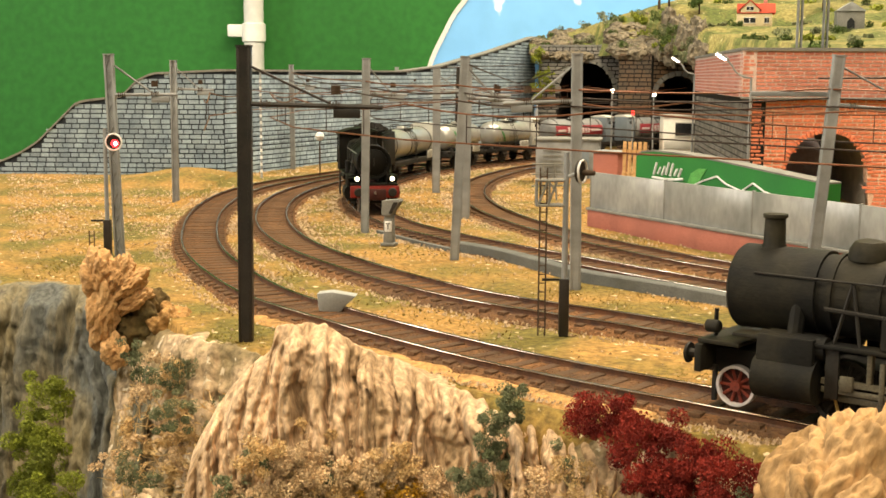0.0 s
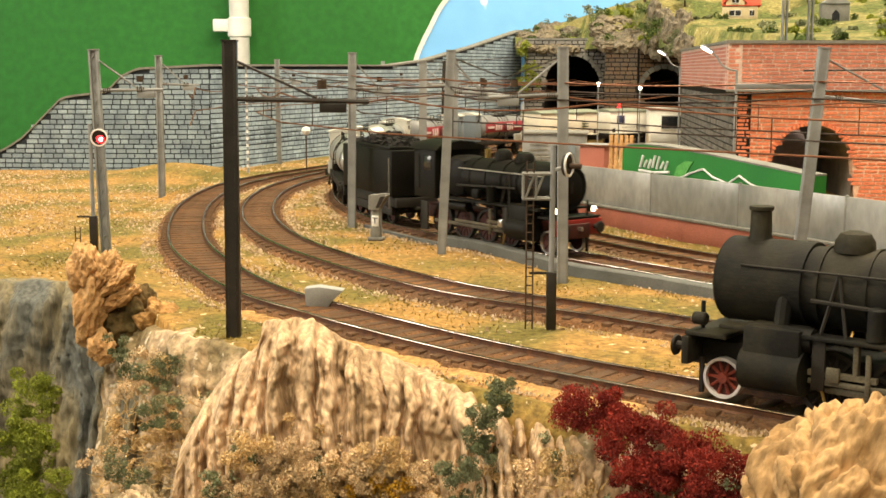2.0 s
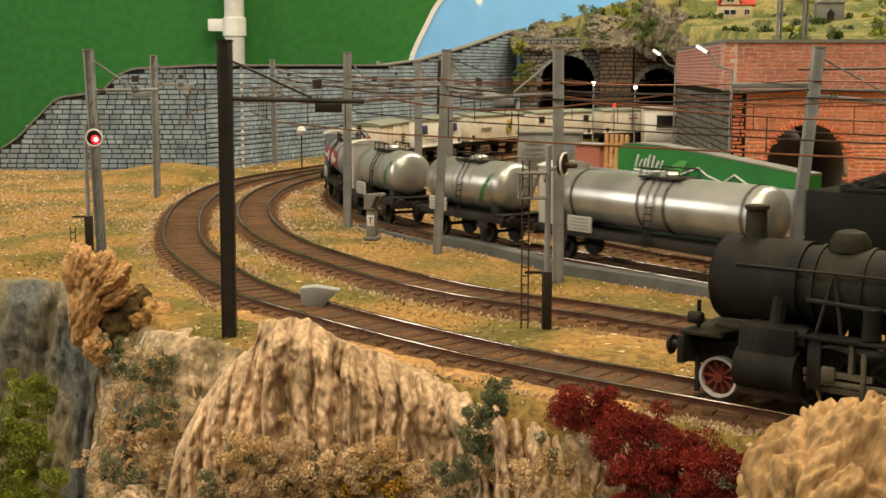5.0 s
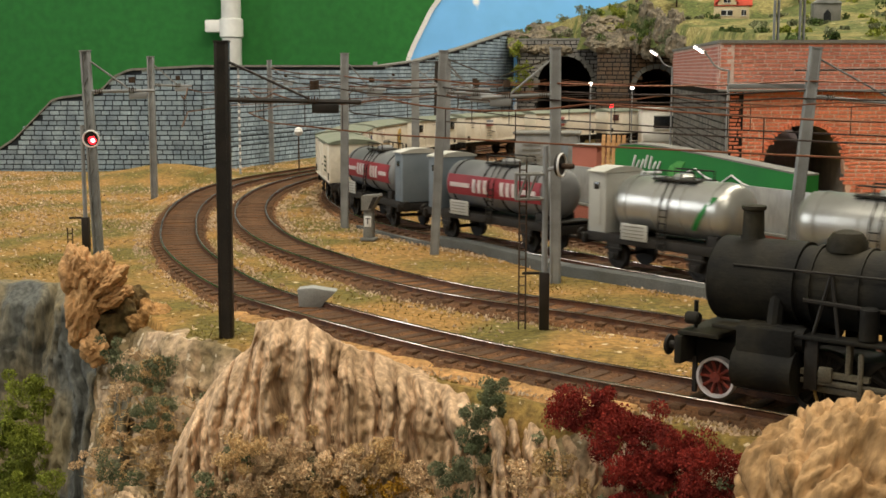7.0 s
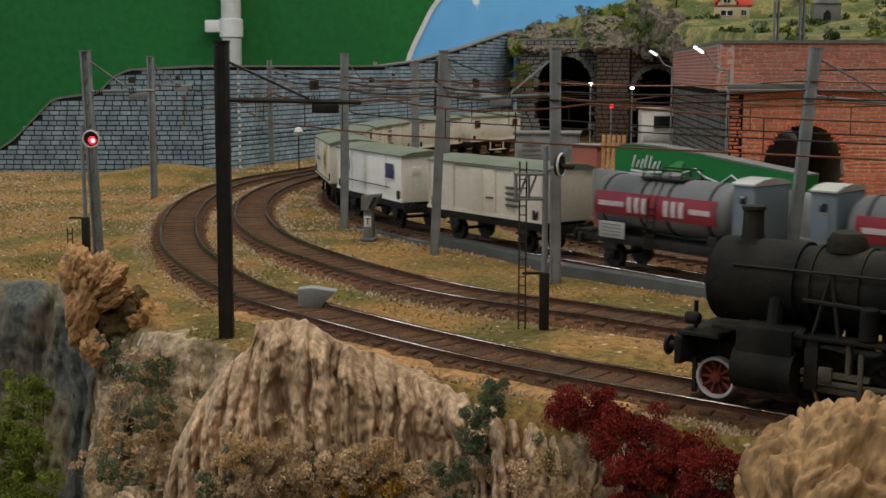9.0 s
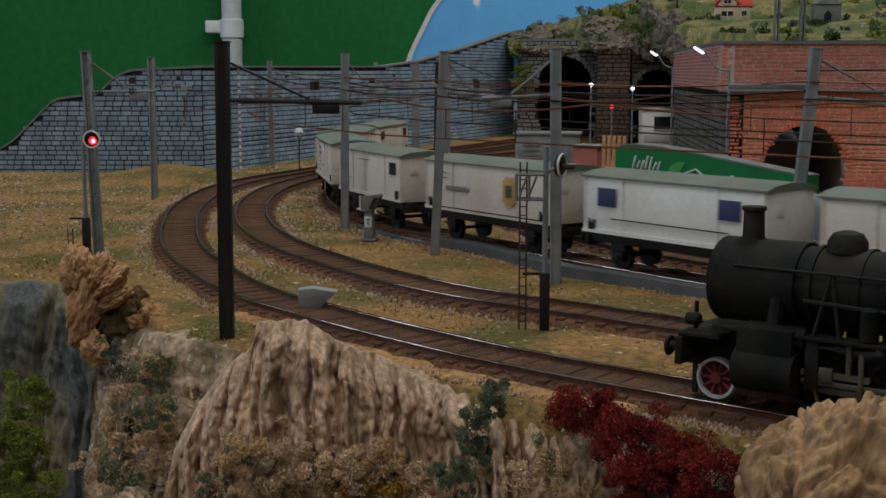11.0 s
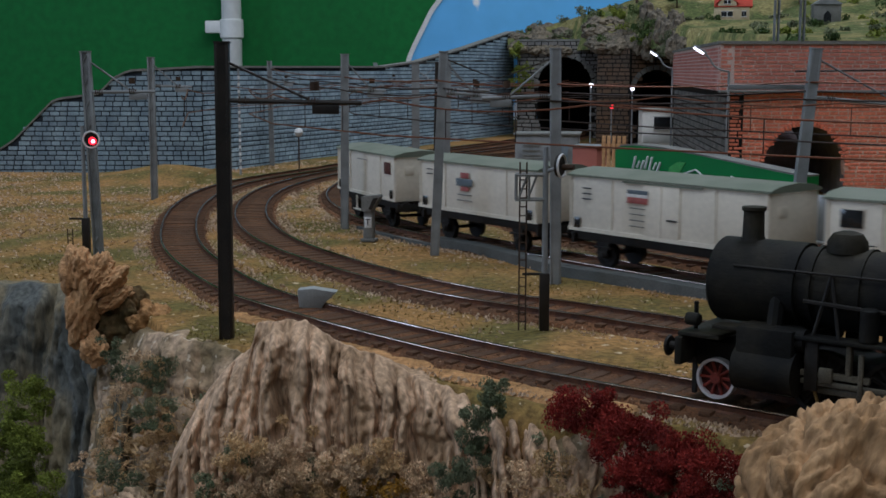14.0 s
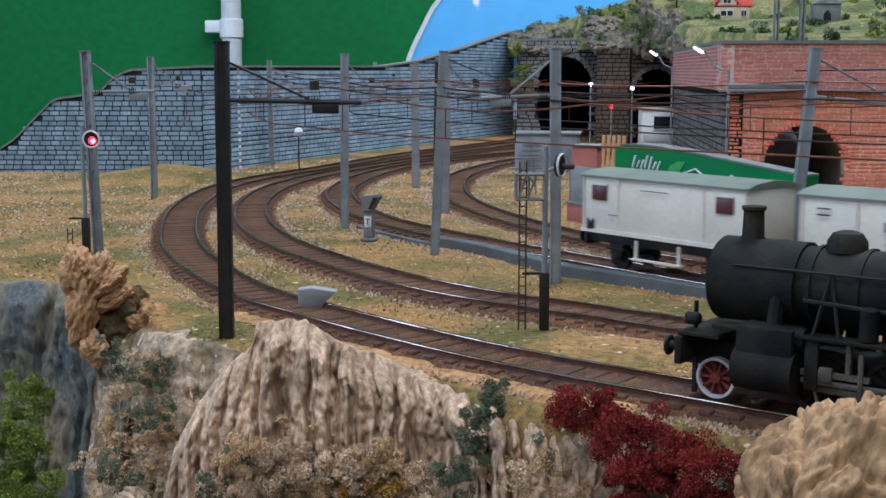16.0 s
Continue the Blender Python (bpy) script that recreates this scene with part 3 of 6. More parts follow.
def portals():
    p1 = thing("tunnel_portal", 0, 0, 0, 0, "sooty grey stone tunnel portal with a round arch", "tunnel portal", "tunnel portals")
    a, b = (95, 1612), (210, 1590)
    in1 = arch(26, 96, 62, 36)
    d, n, run = masonry(p1, a, b, lambda u: 118, 5, 10, DARK_STONE, NEAR_BLACK, skip=in1, seed=5, single=60)
    arch_ring(p1, a, d, n, 26, 96, 62, 36, CONCRETE)
    tunnel_lining(p1, a, d, 26, 96, 62, 36, 200, NEAR_BLACK)
    coping(p1, a, b, lambda u: 118, CONCRETE)
    pier = thing("wall_pier", 0, 0, 0, 0, "brown stone pier between the two tunnel portals", "pier", kind="structure")
    masonry(pier, (176, 1440), (212, 1425), lambda u: 104, 5, 9, PIER, NEAR_BLACK, seed=6, thick=60)
    p2 = thing("tunnel_portal", 0, 0, 0, 0, "dark stone tunnel portal with a low round arch", "tunnel portal", "tunnel portals")
    a, b = (212, 1432), (300, 1432)
    in2 = arch(6, 56, 58, 24)
    d, n, run = masonry(p2, a, b, lambda u: 104, 5, 10, PIER, NEAR_BLACK, skip=in2, seed=7)
    arch_ring(p2, a, d, n, 6, 56, 58, 24, CONCRETE, 11, 5)
    tunnel_lining(p2, a, d, 6, 56, 58, 24, 200, NEAR_BLACK)
    coping(p2, (176, 1432), b, lambda u: 104, PIER)


portals()


def brick_viaduct():
    w = thing("wall_brick", 0, 0, 0, 0, "orange brick arcade wall with an arched opening below mauve brickwork", "brick wall", kind="structure")
    a, b = (188, 822), (460, 812)
    hole = arch(23, 77, 18, 27)
    d, n, run = masonry(w, a, b, lambda u: 67, 2.55, 7.2, BRICK, BRICK_JOINT, proud=0.45, skip=hole, single=300, seed=8, piece="brick", gap=0.17, bottom=-5)
    arch_ring(w, a, d, n, 23, 77, 18, 27, BRICK, 33, 2.8, "arch_brick")
    tunnel_lining(w, a, d, 23, 77, 18, 27, 120, DARK_STONE, False)
    back = part("arch_end_wall", box(0, 0, 22, 90, 4, 60), ARCH_BACK, w, "lilac wall inside the arch, its light put into a pale colour")
    back.matrix_basis = pose((a[0] + 64) * MM, (a[1] + 126) * MM, 0, 0, 0, -2)
    up = thing("wall_parapet", 0, 0, 0, 0, "dull red and mauve brick upper wall with a grey coping", "brick wall", kind="structure")
    masonry(up, (182, 826), (460, 816), lambda u: 98, 2.55, 7.2, BRICK_UPPER, PARAPET_JOINT, proud=0.45, bottom=67.2, seed=9, piece="brick", gap=0.17)
    masonry(up, (222, 1215), (182, 826), lambda u: 98, 2.55, 7.2, BRICK_MAUVE, PARAPET_JOINT, proud=0.45, bottom=67.2, seed=10, piece="brick", gap=0.17, flip=False)
    coping(up, (222, 1215), (182, 826), lambda u: 98, CONCRETE, 10, 1.6)
    coping(up, (182, 826), (460, 816), lambda u: 98, CONCRETE, 10, 1.6)
    side = thing("wall_stone_side", 0, 0, 0, 0, "dark sooty stone side wall beside the brick arcade", "stone wall", kind="structure")
    masonry(side, (224, 1215), (188, 822), lambda u: 67, 4.6, 9, DARK_STONE, NEAR_BLACK, seed=11, single=120)
    sill = fresh()
    add_box(sill, 318, 818, 67, 276, 8, 1.6, bevel=0.3)
    part("string_course", sill, CONCRETE, w)


brick_viaduct()


# ---- the hill above the tunnels ----
def hill_z(x, y):
    back = max(0.0, y - 830)
    z = 99 + 0.055 * min(back, 420) + 0.17 * max(0, back - 420)
    z += 0.05 * max(0, x - 250) * min(1, back / 400)
    z += (5 * noise.noise((x * 0.012, y * 0.012, 5)) + 2.5 * noise.noise((x * 0.04, y * 0.04, 7))) * min(1, back / 80)
    if y > 1500:
        z -= 34 * max(0, min(1, (230 - x) / 140))
    # the skyline falls away towards the tunnels
    p = x / y
    rise = min(max((p - 0.057) / 0.092, -0.5), 3.0)
    z = min(z, 80 + (0.027 + 0.0275 * rise) * y + 4 * noise.noise((x * 0.05, y * 0.05, 2)))
    near_house = max(0, 1 - max(abs(x - 303), abs(y - 1330)) / 90)
    return z + (132 - z) * min(1, 2 * near_house)


def hill():
    bm = fresh()
    cols = []
    xs = np.linspace(84, 1900, 130)
    for x in xs:
        if x < 225:
            y0 = 1604 if x < 176 else 1436
        else:
            y0 = 832
        if 176 <= x < 230:
            y0 = 1436
        col = []
        for k in range(90):
            y = y0 + (2190 - y0) * k / 89
            z = hill_z(x, y)
            if x < 330:
                z = min(z, 106 + max(0, y - y0) * 0.28 + 4 * noise.noise((x * 0.05, y * 0.05, 2)))
            col.append(bm.verts.new((x, y, max(z, 100))))
        cols.append(col)
    for a, b in zip(cols, cols[1:]):
        for k in range(89):
            bm.faces.new((a[k], b[k], b[k + 1], a[k + 1]))
    bmesh.ops.recalc_face_normals(bm, faces=bm.faces)
    tagged(part("hillside", bm, HILL_GRASS, smooth=True), "dry grassy model hillside above the tunnels", "hill", kind="structure")


hill()


# ---- catenary masts, wires and signals ----
MASTS = "grey catenary masts"


def lattice_mast(x, y, h, mat, label, lean=0.0, name="catenary_mast", w=4.2, lacing=True):
    t = thing(name, x, y, -4.5, 0, label, "catenary mast", MASTS)
    t.matrix_basis = pose(x * MM, y * MM, -4.5 * MM, 0, lean, 0)
    for sx in (-1, 1):
        bm = fresh()
        add_box(bm, sx * (w / 2 - 0.5), 0, h / 2, 1.0, 3.6, h, bevel=0.15)
        part("channel", bm, mat, t)
    if lacing:
        bm = fresh()
        add_box(bm, 0, -0.5 if x < -100 else -1.45, h / 2, w - 1.9, 0.5, h)
        part("web_plate", bm, mat, t)
        n = int(h / 5) if mat is MAST_GREY and x < -100 else 0
        for i in range(n):
            z0, z1 = h * i / n, h * (i + 1) / n
            s = 1 if i % 2 else -1
            part("lacing_bar", rod((-s * (w / 2 - 0.6), -1.0, z0), (s * (w / 2 - 0.6), -1.0, z1), 0.34, 5), mat, t)
    part("cap", box(0, 0, h + 0.3, w + 0.4, 4, 0.6), mat, t)
    return t


def cantilever(t, reach, z, mat, brace_from=None, ang=0.0):
    """An arm with a slanting tie, insulators and a drop bracket; reach is signed along the mast's x turned by ang."""
    c, s = math.cos(math.radians(ang)), math.sin(math.radians(ang))

    def at(u, zz):
        return (u * c, u * s, zz)
    arm = part("cantilever_arm", rod(at(0, z), at(reach, z - 0.6), 0.75, 8), mat, t)
    part("tie_rod", rod(at(0, brace_from or z + 13), at(reach * 0.62, z + 0.4), 0.42, 6), mat, t)
    for u in (0.12, 0.62):
        bm = fresh()
        for k in range(4):
            p = at(reach * u + k * 0.9 * (1 if reach > 0 else -1), z)
            add_rod(bm, (p[0] - 0.15, p[1], p[2]), (p[0] + 0.15, p[1], p[2]), 1.25 if k % 2 == 0 else 0.9, 10)
        part("insulator", bm, BARK, arm)
    part("steady_bracket", box(*at(reach * 0.74, z - 2.6), 8.5, 1.2, 3.0, 0.4), mat, arm)
    part("wire_clamp", rod(at(reach * 0.66, z + 3.2), at(reach * 0.66, z + 6), 1.5, 10), BARK, arm)


def masts():
    m1 = lattice_mast(-69, 389, 93, MAST_BLACK, "tall black catenary mast with a long cantilever arm", 0.4, w=4.4)
    cantilever(m1, 43, 75.5, MAST_BLACK, 88, 4)
    rows = [(-160, 572, -1.6, 30, "grey lattice catenary mast beside the red disc signal"),
            (-53, 665, 0.6, 22, "grey lattice catenary mast behind the dwarf signal"),
            (-4, 568, 2.6, 24, "grey lattice catenary mast between the middle tracks"),
            (45, 492, -0.7, -30, "grey lattice catenary mast beside the kerb of the freight line"),
            (-191, 820, 0.2, 26, "grey catenary mast in the grass before the stone wall"),
            (134, 478, 4.6, 60, "leaning grey catenary mast behind the standing engine"),
            (-154, 1120, -0.5, 22, "thin grey catenary mast before the stone wall"),
            (-72, 1350, -0.5, 30, "thin grey catenary mast before the stone wall"),
            (-8, 1290, 1.0, -30, "dark grey catenary mast near the stone wall")]
    for x, y, lean, reach, label in rows:
        t = lattice_mast(x, y, 93, MAST_BLACK if y == 1290 else MAST_GREY, label, lean)
        cantilever(t, reach, 75, MAST_GREY, 90, 12)
    # a wide double mast by the inner tracks
    for x, y, ln in ((-20, 905, 0.0), (1, 740, 0.5)):
        t = lattice_mast(x, y, 90, MAST_GREY, "broad grey catenary mast between the inner tracks", ln, w=5.6)
        cantilever(t, 26, 74, MAST_GREY, 86, -8)
    # a twin gantry on the upper level
    for x in (221, 238):
        lattice_mast(x, 838, 130, MAST_GREY, "pale grey gantry mast standing on the brick wall", 0, w=3.6, lacing=False).location.z = 0.099
    beam = thing("gantry_beam", 0, 0, 0, 0, "grey lattice gantry beam carrying wires beside the brick wall", "gantry")
    part("beam_plate", box(126, 480, 74, 34, 1.4, 2.0, 0.3), MAST_GREY, beam)


def wire(bm, pts, r, sag=0.0):
    way = [Vector(pts[0])]
    for a, b in zip(pts, pts[1:]):
        a, b = Vector(a), Vector(b)
        for k in range(1, 7):
            t = k / 6
            q = a.lerp(b, t)
            q.z -= sag * 4 * t * (1 - t)
            way.append(q)
    rings = []
    for i, p in enumerate(way):
        d = (way[min(i + 1, len(way) - 1)] - way[max(i - 1, 0)]).normalized()
        side = d.cross(Vector((0, 0, 1))).normalized()
        up = side.cross(d)
        rings.append([bm.verts.new(p + (side * math.cos(g) + up * math.sin(g)) * r) for g in (0.3, 1.56, 2.8, 4.1, 5.3)])
    for a, b in zip(rings, rings[1:]):
        for k in range(5):
            bm.faces.new((a[k], a[(k + 1) % 5], b[(k + 1) % 5], b[k]))


def wires():
    def along(line, idx, off, z):
        nn = sides(line)
        return [(line[i].x + nn[i].x * off, line[i].y + nn[i].y * off, z) for i in idx]
    n = 0
    for line, pts, mat in ((LINE_C, [(330, 300), (140, 440), (40, 545), (-10, 615), (-52, 735), (-66, 860), (-40, 1010), (30, 1170), (130, 1290), (240, 1370)], DARK_WIRE),
                           (LINE_B, [(380, 150), (190, 290), (48, 417), (-20, 490), (-82, 600), (-115, 740), (-116, 885), (-84, 1010), (-30, 1140), (50, 1300), (150, 1540)], COPPER),
                           (LINE_D, [(380, 320), (190, 455), (100, 555), (45, 660), (9, 810), (12, 960), (64, 1130), (180, 1250)], DARK_WIRE),
                           (LINE_A, [(-117, 560), (-155, 760), (-152, 900), (-96, 1060), (-36, 1222), (62, 1420), (130, 1580)], COPPER)):
        idx = [nearest(line, *p) for p in pts]
        t = thing("overhead_wire", 0, 0, 0, 0, "thin overhead contact wire with catenary and droppers", "overhead wire", "overhead wires")
        lo, hi = along(line, idx, 0, 55), along(line, idx, 0, 69)
        bm = fresh()
        wire(bm, lo, 0.34)
        part("contact_wire", bm, mat, t)
        bm = fresh()
        wire(bm, hi, 0.34, 3.5)
        part("catenary_wire", bm, COPPER, t)
        for a, b in zip(idx, idx[1:]):
            for f in (0.33, 0.67):
                p, q = lo[idx.index(a)], lo[idx.index(b)]
                x, y = p[0] + (q[0] - p[0]) * f, p[1] + (q[1] - p[1]) * f
                part("dropper", rod((x, y, 55), (x, y, 69 - 3.5 * 4 * f * (1 - f)), 0.2, 4), DARK_WIRE, t)
        n += 1
    feeder = thing("overhead_wire", 0, 0, 0, 0, "copper feeder wires strung from mast to mast", "overhead wire", "overhead wires")
    for z, dx in ((77, 0), (73.5, 3), (70.5, -3)):
        bm = fresh()
        wire(bm, [(-154 + dx, 1120, z + 5), (-53 + dx, 665, z), (-4 + dx, 568, z - 1), (45 + dx, 490, z - 2), (134 + dx, 478, z - 1), (330, 420, z)], 0.36, 1.5)
        part("feeder_wire", bm, COPPER if dx == 0 else DARK_WIRE, feeder)
    guy = thing("overhead_wire", 0, 0, 0, 0, "dark crossing span wires above the inner tracks", "overhead wire", "overhead wires")
    for a, b in (((0, 568, 86), (45, 1040, 74)), ((45, 1040, 74), (66, 760, 88)), ((-20, 905, 86), (60, 1250, 92)), ((134, 478, 80), (330, 560, 84))):
        bm = fresh()
        wire(bm, [a, b], 0.4, 0.5)
        part("span_wire", bm, DARK_WIRE, guy)


def disc_signal(x, y, lit, turn, label):
    t = thing("disc_signal", x, y, -4, 0, label, "railway signal", "disc signals")
    part("lower_post", box(0, 0, 9.5, 3.2, 3.2, 19, 0.3), MAST_BLACK, t, "black lower post")
    part("post", lathe([(19, 1.0), (60, 0.85)], 10, "Z"), MAST_GREY, t)
    q = Matrix.Rotation(math.radians(turn), 4, "Z")
    off = 4.6 if lit else 4.2
    head = lathe([(-0.6, 3.6), (0.4, 3.6)], 24, "Y", (0, 0, 0))
    head.transform(Matrix.Translation((off, -1.6, 54)) @ q)
    disc = part("disc", head, MAST_BLACK, t, "black signal disc")
    rim = fresh()
    for i in range(24):
        a0, a1 = 2 * math.pi * i / 24, 2 * math.pi * (i + 1) / 24
        add_rod(rim, (3.6 * math.cos(a0), -0.9, 3.6 * math.sin(a0)), (3.6 * math.cos(a1), -0.9, 3.6 * math.sin(a1)), 0.42, 5)
    rim.transform(Matrix.Translation((off, -1.6, 54)) @ q)
    part("rim", rim, MARK_WHITE, disc, "white rim")
    part("bracket", rod((0, 0, 52), (off, -1.4, 53.5), 0.6, 6), MAST_GREY, t)
    hood = lathe([(-4.5, 0.8), (-0.6, 1.0)], 12, "Y")
    hood.transform(Matrix.Translation((off, -1.6, 54)) @ q @ Matrix.Translation((0.8, -0.2 if not lit else 4.2, -0.4)))
    part("hood", hood, BARK if not lit else MAST_BLACK, disc)
    if lit:
        lens = lathe([(-1.3, 1.4), (-0.8, 1.75)], 14, "Y")
        lens.transform(Matrix.Translation((off + 0.5, -1.6, 53.4)) @ q)
        part("red_lens", lens, RED_GLOW, disc, "glowing red lens")
        core = lathe([(-1.6, 0.5), (-1.3, 0.9)], 10, "Y")
        core.transform(Matrix.Translation((off + 0.9, -1.6, 53.3)) @ q)
        part("lamp", core, PINK_GLOW, disc, "bright lamp behind the lens")
    lad = fresh()
    for s in (-1.1, 1.1):
        add_rod(lad, (-7.2 + s, 0, 0), (-7.2 + s, 0, 55 if not lit else 14), 0.28, 5)
    for k in range(1, 19 if not lit else 5):
        add_rod(lad, (-8.3, 0, k * 2.9), (-6.1, 0, k * 2.9), 0.2, 4)
    part("ladder", lad, BARK, t, "thin brown ladder")
    part("ladder_tie", box(-3.5, 0, 18.6, 7.5, 0.7, 0.8), MAST_BLACK, t)
    if not lit:
        for z in (43, 51):
            for a, b in (((-9.5, -2.5), (-1, -2.5)), ((-1, -2.5), (-1, 2.5)), ((-1, 2.5), (-9.5, 2.5)), ((-9.5, 2.5), (-9.5, -2.5))):
                part("platform_rail", rod((*a, z), (*b, z), 0.45, 5), CONCRETE, t)
        for a in ((-9.5, -2.5), (-5.5, -2.5), (-9.5, 2.5)):
            part("platform_post", rod((*a, 43), (*a, 51), 0.4, 5), CONCRETE, t)
        for x in (-9, -6):
            part("platform_brace", rod((x, -2.5, 43), (x + 3, -2.5, 51), 0.4, 5), CONCRETE, t)
    return t


masts()
wires()
disc_signal(-160, 553, True, 0, "round signal disc with white rim and glowing red light")
disc_signal(33, 400, False, 62, "round signal disc seen from its side, with ladder and railed platform")


def dwarf_signal():
    t = thing("dwarf_signal", -37, 618, -4.4, -14, "grey dwarf signal post with a white letter plate and hooded top", "railway signal")
    bm = fresh()
    add_box(bm, 0, 0, 8, 5.4, 4.6, 16, bevel=0.6)
    for v in bm.verts:
        k = 1 - 0.18 * min(1, max(0, v.co.z / 16))
        v.co.x *= k
    part("post", bm, CONCRETE, t)
    part("foot", box(0, 0, 0.8, 7.5, 6.6, 1.6, 0.4), CONCRETE, t)
    head = prism([(-3.2, 15.5), (2.0, 15.5), (6.2, 22.5), (5.8, 23.6), (-3.0, 22.6)], 6.5)
    part("head", head, CONCRETE, t)
    part("hood_glass", prism([(2.3, 16.4), (5.6, 22.2), (3.2, 22.2), (0.6, 16.4)], 6.9), MAST_BLACK, t, "black hooded opening")
    plate = part("letter_plate", box(0.1, -2.35, 9.8, 3.6, 0.5, 5.4, 0.1), MARK_WHITE, t, "white plate with the letter T")
    cu = bpy.data.curves.new("letter", "FONT")
    cu.body, cu.size, cu.extrude, cu.align_x, cu.align_y = "T", 0.0044, 0.00008, "CENTER", "CENTER"
    ob = new("letter", cu)
    ob.data.materials.append(MARK_DARK)
    ob.parent = plate
    ob.matrix_basis = pose(0.0001, -0.00275, 0.0098, 90, 0, 0)


dwarf_signal()


def concrete_wedge():
    bm = prism([(-4.0, -3), (-4.6, 8.6), (0.5, 9.4), (9.4, 8.2), (5.2, 4.2), (0.2, -3)], 3.4)
    bmesh.ops.bevel(bm, geom=list(bm.edges), offset=0.35, segments=2, affect="EDGES", profile=0.5)
    ob = part("concrete_wedge", bm, WEDGE_GREY)
    ob.matrix_basis = pose(-0.0460, 0.4300, -0.0040, 8, 0, -8)
    tagged(ob, "small grey wedge-shaped concrete block beside the outer track", "concrete block")


concrete_wedge()


def kerb():
    edge = spline([(0, 600), (18, 578), (35, 548), (51, 516), (68, 497), (86, 478), (97, 464), (130, 428), (175, 384), (260, 322), (340, 280)])
    k = part("kerb", sweep(edge, [(-6.5, -6), (0, -6), (0, 0.1), (-0.5, 0.5), (-6, 0.5), (-6.5, 0.1)]), KERB_GREY)
    tagged(k, "low grey concrete kerb along the freight line", "kerb", kind="structure")
    i1, i2 = nearest(LINE_C, 14, 596), nearest(LINE_C, -32, 672)
    k = part("kerb", sweep(LINE_C[i2:i1], [(-17, -6), (-14.5, -6), (-14.5, -2.6), (-17, -2.6)]), KERB_GREY)
    tagged(k, "narrow concrete edge along the freight line", "kerb", kind="structure")


kerb()


# ---- yard inside the bend: fence, trailer, huts ----
FA, FB = Vector((72, 700)), Vector((200, 468))


def fence():
    d = (FB - FA).normalized()
    ang = math.degrees(math.atan2(d.y, d.x))
    run = (FB - FA).length
    t = thing("yard_fence", FA.x, FA.y, 0, ang, "smoky grey panel fence on a low pink brick base", "fence")
    part("base_wall", box(run / 2, 0, 0.6, run, 5, 10.8, 0.3), PINK_BASE, t, "pink brick base wall")
    part("base_cap", box(run / 2, 0, 6.6, run + 1, 6.6, 1.4, 0.3), CONCRETE, t)
    n = 4
    for i in range(n):
        u = run * (i + 0.5) / n
        part("fence_panel", box(u, 0, 17.2, run / n - 0.5, 0.9, 20, 0.2), FENCE_GREY, t)
    for i in range(n + 1):
        part("fence_post", box(run * i / n, 0.2, 17.4, 1.2, 1.5, 20.8, 0.2), CONCRETE, t)


def trailer():
    d = (FB - FA).normalized()
    nrm = Vector((-d.y, d.x))
    if nrm.x < 0:
        nrm = -nrm
    o = FA + nrm * 24 + d * 26
    t = thing("trailer", o.x, o.y, 0, math.degrees(math.atan2(d.y, d.x)) + 1.0, "green tarpaulin-covered trailer with white and pale green print", "trailer")
    top = [(0, 37), (5, 39.6), (16, 40.6), (40, 40), (70, 38), (100, 35.5), (138, 32.5)]
    shape = [(0, 9)] + top + [(138, 9)]
    part("tarpaulin", prism(shape, 10, Matrix.Translation((0, -8, 0))), TARP, t)
    part("roof_strip", prism([(x, z + 0.1) for x, z in top] + [(x, z + 0.9) for x, z in top[::-1]], 10.4, Matrix.Translation((0, -8, 0))), CONCRETE, t, "pale top edge")
    face = -13.3
    # plain slanting strokes in place of the printed name, and the zigzag mountain line
    strokes = [[(16 + 3.4 * k, 27 + 0.5 * (k % 2)), (18.2 + 3.4 * k, 31 + h)] for k, h in enumerate((2.4, 0, 0.6, 3, 2.6, 0, 0.4))] + [[(15, 25.4), (27, 24.8), (40, 26)]]
    for line in strokes:
        bm = fresh()
        for a, b in zip(line, line[1:]):
            add_rod(bm, (a[0], face, a[1] + 1.5), (b[0], face, b[1] + 1.5), 0.75, 6)
        part("printed_mark", bm, MARK_WHITE, t, "white printed stroke")
    zig = [(48, 22), (56, 25), (66, 28), (73, 24.5), (84, 22), (92, 26.5), (100, 23), (110, 21)]
    for a, b in zip(zig, zig[1:]):
        part("mountain_line", rod((a[0], face, a[1] + 3), (b[0], face, b[1] + 3), 0.5, 5), MARK_WHITE, t, "white line of a mountain outline")
    part("pale_print", prism([(40, 17), (46, 31), (52, 34), (58, 34), (50, 24), (46, 17)], 0.4, Matrix.Translation((0, face + 0.05, 0))), TARP_LIGHT, t, "pale green print")
    part("chassis", box(69, 0, 6.4, 134, 20, 3.6, 0.4), FRAME_BLACK, t)
    for x in (16, 30, 92, 106):
        for y in (-10, 10):
            part("wheel", lathe([(-2.2, 3.6), (-1.8, 4.6), (1.8, 4.6), (2.2, 3.6)], 14, "Y", (x, y, 4.7)), FRAME_BLACK, t)


